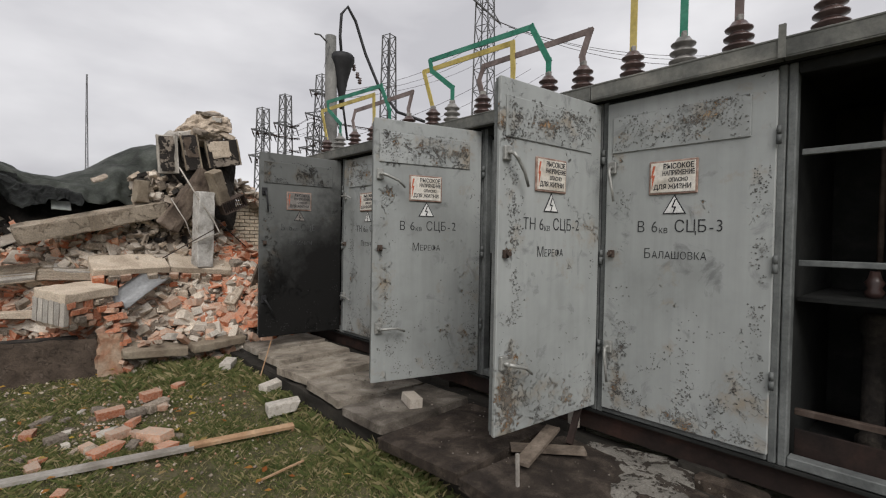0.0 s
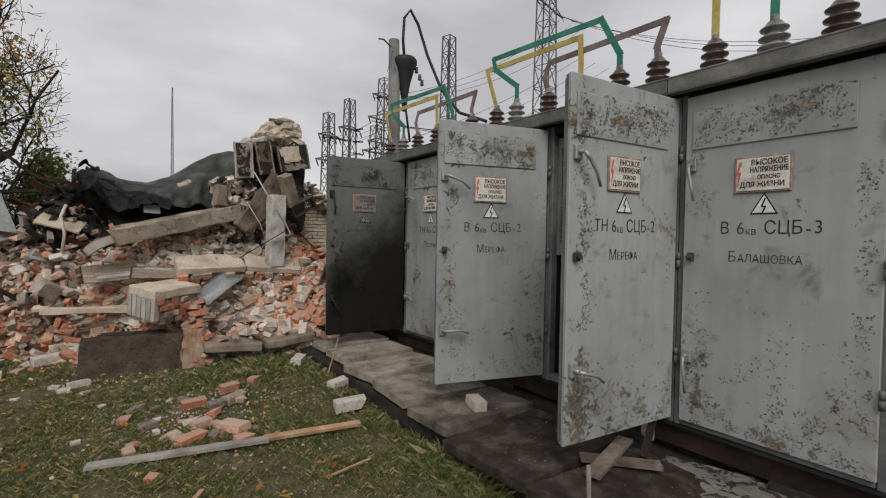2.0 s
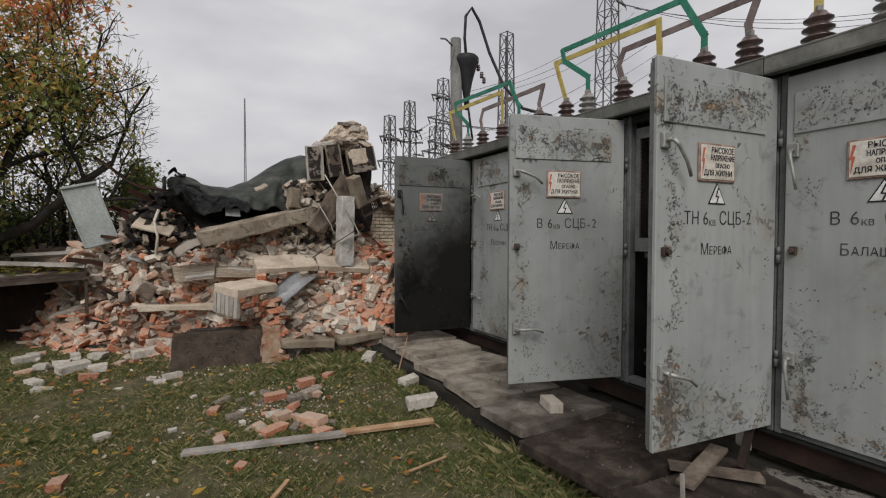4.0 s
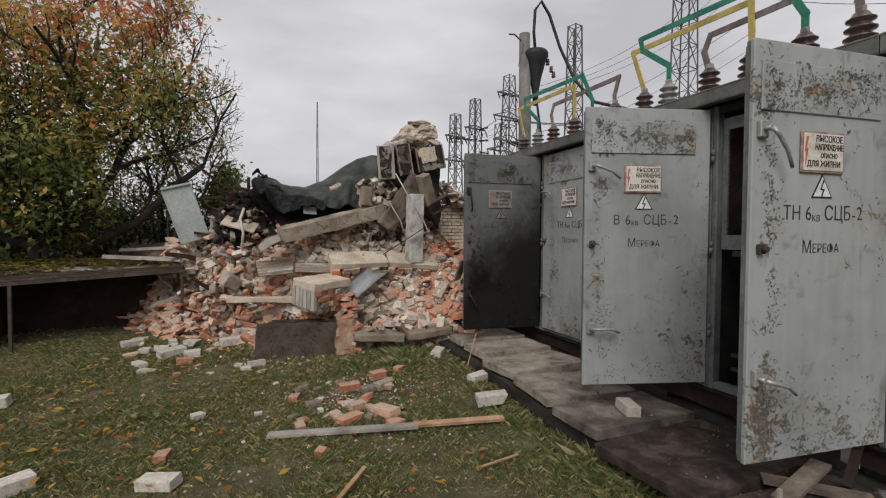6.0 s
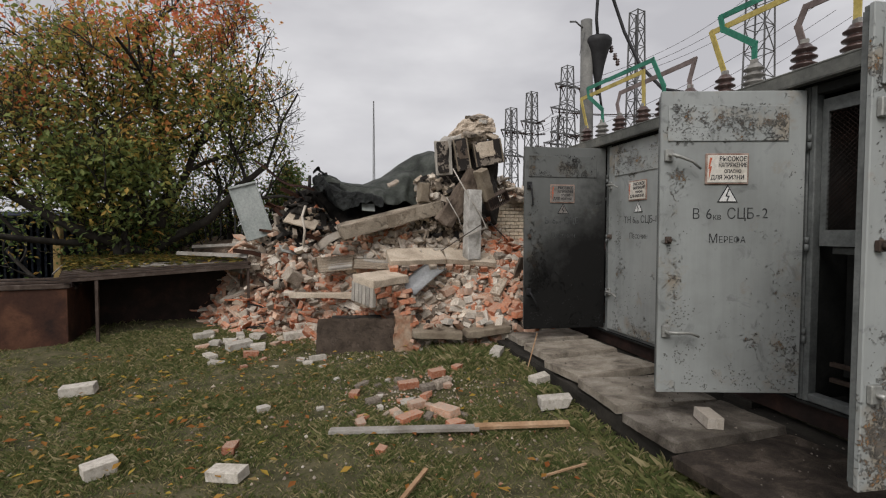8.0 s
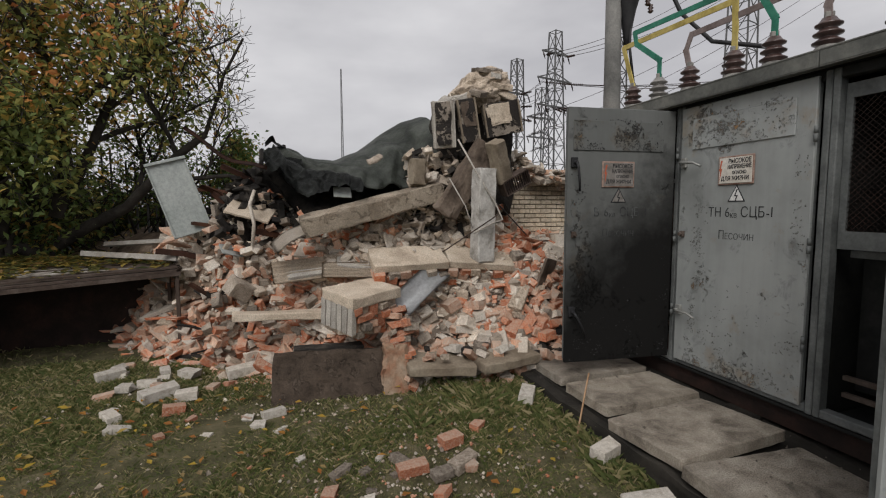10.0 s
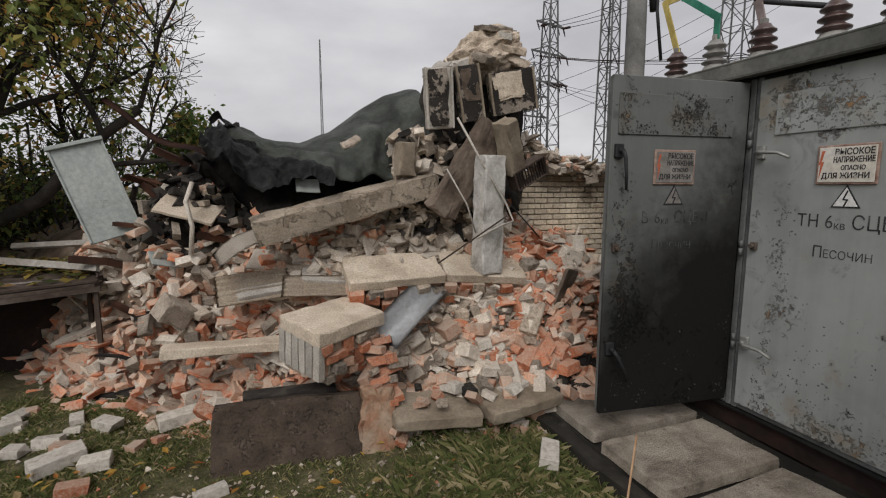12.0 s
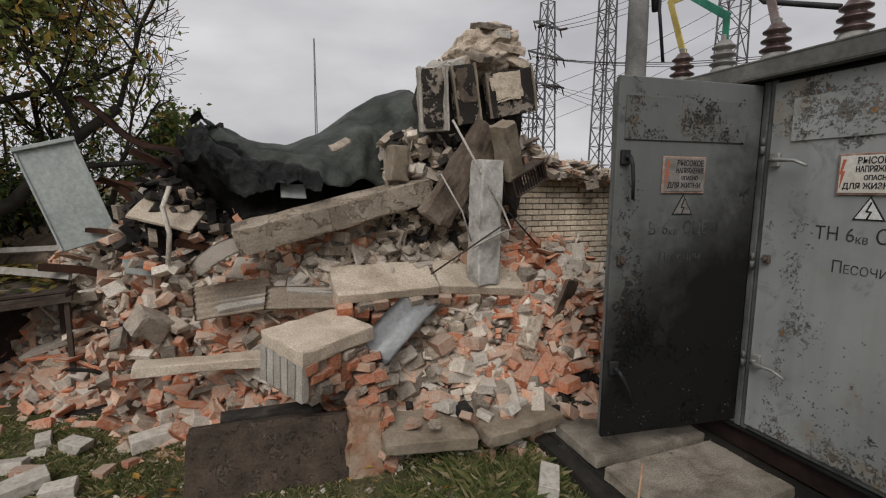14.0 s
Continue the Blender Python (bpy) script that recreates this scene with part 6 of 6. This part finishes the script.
# ---------------------------------------------------------------- trees and shrubs
def build_tree(name, base, seed, limbs, leaves, leaf_size, mat, label, bounds):
    rnd = random.Random(seed)
    tree = thing(name, pose(*base), label, "tree")
    o = Vector(base)
    bm, twigs, tips = bmesh.new(), bmesh.new(), []
    lo, hi = Vector(bounds[0]), Vector(bounds[1])

    def inside(p):
        c, h = (lo + hi) / 2, (hi - lo) / 2
        return ((p.x - c.x) / h.x) ** 2 + ((p.y - c.y) / h.y) ** 2 + ((p.z - c.z) / h.z) ** 2 < 1.15

    def grow(p, d, length, r, depth):
        pts, rad = [p], [r]
        n = 5
        for i in range(n):
            d = (d + Vector((rnd.gauss(0, 0.17), rnd.gauss(0, 0.17), rnd.gauss(0.02, 0.15)))).normalized()
            p = p + d * length / n
            if depth > 1 and not inside(p):
                break
            pts.append(p)
            rad.append(r * (1 - 0.45 * (i + 1) / n))
            if depth >= 2:
                tips.append((p.copy(), depth))
            if i >= 1 and depth < 4:
                for _ in range(1 if depth < 1 else (2 if rnd.random() < 0.75 else 1)):
                    side = d.orthogonal().normalized()
                    side.rotate(Matrix.Rotation(rnd.uniform(0, 6.28), 3, d))
                    grow(p, (d * 0.62 + side * rnd.uniform(0.55, 1.0) + Vector((0, 0, 0.08))).normalized(), length * rnd.uniform(0.5, 0.72), rad[-1] * 0.6, depth + 1)
        if len(pts) < 2:
            return
        if len(pts) <= n:
            rad[-1] = 0.004
        tube(bm if depth < 2 else twigs, [q - o for q in pts], [max(0.003, a) for a in rad], 8 if depth < 2 else (5 if depth < 3 else 3), False)

    for d, L, r, off in limbs:
        grow(o + Vector(off), Vector(d).normalized(), L, r, 0 if r > 0.06 else 1)
    part("trunk", bm, M_BARK, tree, "dark twisted trunk and limbs")
    tagged(part("twig", twigs, M_BARK, tree, "fine dark twigs"), kind="stuff")
    pts = []
    dens = [(p, 1.0 if dp < 4 else 1.6) for p, dp in tips if inside(p)]
    while len(pts) < leaves and dens:
        p, w = rnd.choice(dens)
        if noise.noise((p.x * 1.4, p.y * 1.4, p.z * 1.4)) < -0.3 and rnd.random() < 0.8:
            continue
        if name == "apple_tree" and (rnd.random() > 0.30 + (-3.8 - p.x) / 1.6 or (p.z < 1.9 and p.x < -6 and rnd.random() < 0.5) or (p.x < -6.2 and p.z > 2.6 and rnd.random() < 0.45)):
            continue
        q = p - o + Vector((rnd.gauss(0, 0.09), rnd.gauss(0, 0.09), rnd.gauss(0, 0.09)))
        pts.append(tuple(q))
    leaf_cloud("crown", pts, leaf_size, mat, seed, tree, "green leaves turning yellow and orange")
    return tree


build_tree("apple_tree", (-5.35, 6.45, 0.3), 5, (((0.1, -0.1, 1), 1.7, 0.10, (0, 0, 0)), ((-0.9, -0.3, 0.75), 2.3, 0.075, (0.0, 0, 0.85)), ((0.85, -0.15, 0.65), 2.0, 0.07, (0.05, 0, 1.0)), ((0.1, 0.1, 1), 2.6, 0.075, (0.1, -0.1, 1.3)),
                                                  ((-0.4, 0.2, 1), 2.4, 0.065, (-0.1, 0, 1.2)), ((0.6, 0.2, 0.9), 2.0, 0.062, (0.1, 0, 1.4)), ((-1.0, -0.1, 0.25), 1.9, 0.062, (0, 0, 0.9))),
           29000, 0.086, M_LEAF, "autumn apple tree with green, yellow and orange leaves", ((-8.5, 5.2, 1.2), (-3.35, 7.7, 5.5)))
build_tree("bare_shrub", (-4.75, 7.3, 0.3), 14, (((0, 0, 1), 1.5, 0.05, (0, 0, 0)), ((0.5, 0, 1), 1.7, 0.05, (0, 0, 0)), ((-0.5, 0.1, 1), 1.6, 0.05, (0, 0, 0)), ((0.2, -0.2, 1), 1.9, 0.05, (0, 0, 0)), ((0.9, 0, 1), 1.5, 0.05, (0, 0, 0))), 3200, 0.06, M_BUSH, "tangled grey shrub with few leaves behind the tree", ((-6.2, 6.6, 0.9), (-3.45, 8.0, 2.75)))
build_tree("shrub", (-3.6, 7.6, 0.4), 8, (((0, 0, 1), 1.4, 0.05, (0, 0, 0)), ((0.3, 0, 1), 1.5, 0.05, (0, 0, 0)), ((-0.4, 0, 1), 1.4, 0.05, (0, 0, 0))), 3500, 0.07, M_BUSH, "small green shrub with a few orange leaves", ((-4.2, 7.1, 1.3), (-2.95, 8.2, 2.78)))


build_tree("shrub", (-6.3, 6.6, 0.3), 23, (((0, 0, 1), 1.3, 0.04, (0, 0, 0)), ((0.7, -0.1, 0.9), 1.4, 0.04, (0, 0, 0)), ((-0.8, 0, 0.9), 1.4, 0.04, (0, 0, 0)), ((1.2, 0, 0.7), 1.5, 0.04, (0.1, 0, 0))), 2600, 0.075, M_BUSH, "low yellow-green shrub growing behind the bench", ((-7.7, 6.2, 0.8), (-4.7, 7.1, 2.0)))


for at, seed, lo, hi, lab in (((-5.9, 8.3, 0.3), 32, (-7.0, 7.7, 0.5), (-4.5, 8.9, 2.2), "dense dark shrub behind the apple tree"),):
    build_tree("shrub", at, seed, (((0, 0, 1), 1.2, 0.045, (0, 0, 0)), ((0.8, 0, 0.8), 1.6, 0.045, (0, 0, 0)), ((-0.8, 0, 0.8), 1.6, 0.045, (0, 0, 0)), ((0.4, 0.1, 1), 1.4, 0.045, (0.3, 0, 0)), ((-0.4, -0.1, 1), 1.4, 0.045, (-0.3, 0, 0)), ((1.2, 0, 0.4), 1.7, 0.045, (0, 0, 0.1)), ((-1.2, 0, 0.4), 1.7, 0.045, (0, 0, 0.1))),
               7000, 0.12, M_HEDGE, lab, (lo, hi))


# ---------------------------------------------------------------- container and posts behind the tree
def build_container():
    c = thing("shipping_container", pose(-9.0, 10.2, 0.35), "dark blue corrugated container behind the tree", "container")
    bm = bmesh.new()
    sheet(bm, 96, 1, lambda u, v: (-2.6 + 5.2 * u, -1.0 + (0.03 if int(u * 96) % 4 < 2 else 0.0), 0.1 + 1.35 * v), 0.01)
    part("corrugated_side", bm, M_BLUE, c)
    part("roof", boxes(((0, 0, 1.5), (5.3, 2.1, 0.08), None, 0.01)), M_BLUE, c)
    part("end_wall", boxes(((2.6, 0, 0.75), (0.05, 2.0, 1.4))), M_BLUE, c)
    part("bottom_rail", boxes(((0, -1.02, 0.05), (5.3, 0.06, 0.1))), M_RUST, c)


build_container()
single("post", boxes(((0, 0, 0.5), (0.12, 0.12, 1.1), None, 0.01)), M_OCHRE, pose(-7.46, 8.4, 0.75), "ochre painted post in front of the container", "post")
for k, (x, y, h) in enumerate(((-5.75, 7.6, 2.1), (-5.45, 7.7, 2.3), (-5.15, 7.6, 2.2), (-4.85, 7.5, 2.0), (-4.55, 7.2, 1.7), (-4.28, 6.9, 1.6))):
    f = thing("steel_post", pose(x, y, 0.3), "grey steel lattice post of substation equipment behind foliage", "post", "substation posts")
    for dx in (-0.05, 0.05):
        part("upright", boxes(((dx, 0, h / 2), (0.02, 0.02, h))), M_GALV, f)
    for i in range(int(h / 0.2)):
        part("rung", strip(bmesh.new(), [(-0.05, 0, 0.1 + 0.2 * i), (0.05, 0, 0.2 + 0.2 * i)], (0, 0.012, 0), 0.012), M_GALV, f)


# ---------------------------------------------------------------- pole, lattice towers, mast, wires
def build_pole():
    p = thing("utility_pole", pose(1.06, 5.45, 0.86) @ Matrix.Scale(0.64, 4), "grey concrete pole with black cable terminal and hose loop", "pole")
    part("shaft", tube(bmesh.new(), [(0.05, 0, -0.95), (0.03, 0, 4.0), (0.0, 0, 6.2)], [0.19, 0.16, 0.14], 12), M_POLE, p)
    bm = lathe(bmesh.new(), [(0.03, -0.72), (0.05, -0.52), (0.09, -0.30), (0.15, -0.08), (0.19, 0.0), (0.19, 0.05), (0.16, 0.09), (0.05, 0.12)], 16)
    part("cable_terminal", bm, M_BLACK, p, "black conical cable terminal").matrix_local = pose(0.27, -0.1, 5.62) @ Matrix.Scale(1.7, 4)
    for k, (dx, dz) in enumerate(((0.22, -0.15), (0.34, -0.32), (0.42, -0.45), (-0.22, -0.2))):
        part("terminal_insulator", lathe(bmesh.new(), [(0.03, 0), (0.06, 0.03), (0.03, 0.06), (0.06, 0.09), (0.03, 0.12), (0.05, 0.15)], 10), M_CERAM, p).location = (0.42 + dx * 0.9, -0.12, 5.6 + dz)
    part("hose", tube(bmesh.new(), [(0.25, -0.15, 5.5), (0.16, -0.18, 6.2), (0.18, -0.2, 6.75), (0.36, -0.2, 7.0), (0.60, -0.2, 6.7), (0.85, -0.3, 5.9), (1.1, -0.6, 5.0), (1.25, -1.2, 4.3), (1.3, -2.2, 3.9)], 0.038, 8), M_BLACK, p, "black cable hose loop")
    part("arm", tube(bmesh.new(), [(0, 0, 5.95), (-0.35, -0.1, 6.1), (-0.5, -0.1, 6.08)], 0.022, 6), M_GALV, p)
    part("stay_wire", tube(bmesh.new(), [(-0.1, -0.12, 5.9), (-0.25, -0.12, 5.3)], 0.006, 4), M_GALV, p)
    part("drop_cable", tube(bmesh.new(), [(0.3, -0.15, 5.2), (0.28, -0.18, 4.4), (0.4, -0.2, 3.6)], 0.03, 6), M_BLACK, p)


build_pole()


def build_tower(at, height, w0, w1, arms, name="lattice_tower", label="grey steel lattice transmission tower", rot=15, thick=0.05):
    t = thing(name, pose(*at, 0, 0, rot), label, "pylon", "transmission towers")
    n = max(6, int(height / ((w0 + w1) * 0.62)))
    for sx, sy in ((-1, -1), (1, -1), (1, 1), (-1, 1)):
        part("leg", strip(bmesh.new(), [(sx * w0 / 2, sy * w0 / 2, 0), (sx * w1 / 2, sy * w1 / 2, height)], (thick, 0, 0), thick), M_GALV, t)
    bm = bmesh.new()
    for i in range(n):
        za, zb = height * i / n, height * (i + 1) / n
        wa, wb = (w0 + (w1 - w0) * i / n) / 2, (w0 + (w1 - w0) * (i + 1) / n) / 2
        s = 1 if i % 2 else -1
        for q in ((0, 1), (1, 0)):
            for side in (-1, 1):
                a = Vector((-s * wa, side * wa, za)) if q[0] == 0 else Vector((side * wa, -s * wa, za))
                b = Vector((s * wb, side * wb, zb)) if q[0] == 0 else Vector((side * wb, s * wb, zb))
                strip(bm, [a, b], (0, thick * 0.6, 0) if q[0] == 0 else (thick * 0.6, 0, 0), thick * 0.55)
                c = Vector((-b.x, b.y, zb)) if q[0] == 0 else Vector((b.x, -b.y, zb))
                strip(bm, [b, c], (0, thick * 0.6, 0) if q[0] == 0 else (thick * 0.6, 0, 0), thick * 0.5)
    tagged(part("bracing", bm, M_GALV, t), kind="stuff")
    for z, L in arms:
        bm = bmesh.new()
        strip(bm, [(-L, 0, z), (L, 0, z)], (0, 0, thick * 1.6), thick)
        strip(bm, [(-L, 0, z), (0, 0, z + L * 0.3)], (0, 0, thick), thick * 0.6)
        strip(bm, [(L, 0, z), (0, 0, z + L * 0.3)], (0, 0, thick), thick * 0.6)
        part("crossarm", bm, M_GALV, t)
        for k in (-1, -0.55, 0.55, 1):
            part("insulator_string", tube(bmesh.new(), [(k * L, 0, z), (k * L + 0.06, 0, z - 0.12), (k * L + 0.12, 0, z - 0.26)], [0.012, 0.028, 0.012], 6), M_BASE, t)
    return t


TOWERS = (((3.75, 15.0, 0), 6.0, 0.50, 0.28, ((5.2, 0.45), (4.3, 0.55))), ((4.65, 15.2, 0), 6.7, 0.55, 0.28, ((5.6, 0.5),)), ((6.0, 15.0, 0), 7.7, 0.7, 0.3, ((7.0, 0.6), (6.1, 0.8), (5.2, 0.8))),
          ((16.3, 25.0, 0), 15.3, 1.05, 0.62, ()), ((22.6, 22.0, 0), 21.5, 1.5, 0.9, ((18.2, 2.6),)), ((7.2, 18.0, 0), 6.6, 0.6, 0.35, ((5.4, 0.8), (4.6, 0.8))))
for at, h, w0, w1, arms in TOWERS:
    build_tower(at, h, w0, w1, arms, thick=0.075 if h > 10 else 0.036)
build_tower((-0.42, 23.0, 0), 8.1, 0.15, 0.035, (), "radio_mast", "slender grey lattice radio mast on the horizon", 10, 0.012)


def disc_string(at, d, length):
    """A string of dark glass discs along d from at."""
    bm = bmesh.new()
    n = 7
    prof = []
    for i in range(n):
        z = length * i / n
        prof += [(0.010, z), (0.042, z + length * 0.02), (0.036, z + length * 0.06), (0.010, z + length * 0.08)]
    lathe(bm, prof, 8)
    single("insulator_string", bm, M_BASE, Matrix.Translation(at) @ Vector(d).to_track_quat("Z", "Y").to_matrix().to_4x4(), "string of dark insulator discs on an overhead wire", "insulator", "insulator strings on wires")


def wire(a, b, sag, r=0.012):
    a, b = Vector(a), Vector(b)
    pts = [a.lerp(b, t / 14) - Vector((0, 0, sag * 4 * (t / 14) * (1 - t / 14))) for t in range(15)]
    single("overhead_wire", tube(bmesh.new(), pts, r, 4, False), M_BASE, Matrix(), "thin dark overhead power line", "wire", "overhead wires")
    d = (pts[1] - pts[0]).normalized()
    disc_string(pts[0] + d * 0.12, d, 0.42)


for k in range(3):
    wire((5.6 + 0.4 * k, 15, 6.9), (24 + 1.2 * k, 22, 17.5), 1.0)
    wire((22 + 1.6 * k, 22, 17.8), (40, 8 - 3 * k, 16), 2.0, 0.018)
    wire((5.5 + 0.5 * k, 15, 6.0), (20, 10 - 2 * k, 8), 1.0)
    wire((3.4 + 0.35 * k, 15, 5.1), (5.6 + 0.4 * k, 15, 6.05), 0.2, 0.008)
    wire((4.6, 15, 5.5 - 0.4 * k), (6.2, 15, 6.9 - 0.7 * k), 0.25, 0.008)
    wire((5.8 + 0.2 * k, 15, 5.2), (10, 8, 2.4 + 0.7 * k), 0.4, 0.008)
    wire((6.6, 18, 5.4 - 0.7 * k), (14 + k, 12, 9.5), 0.5, 0.01)
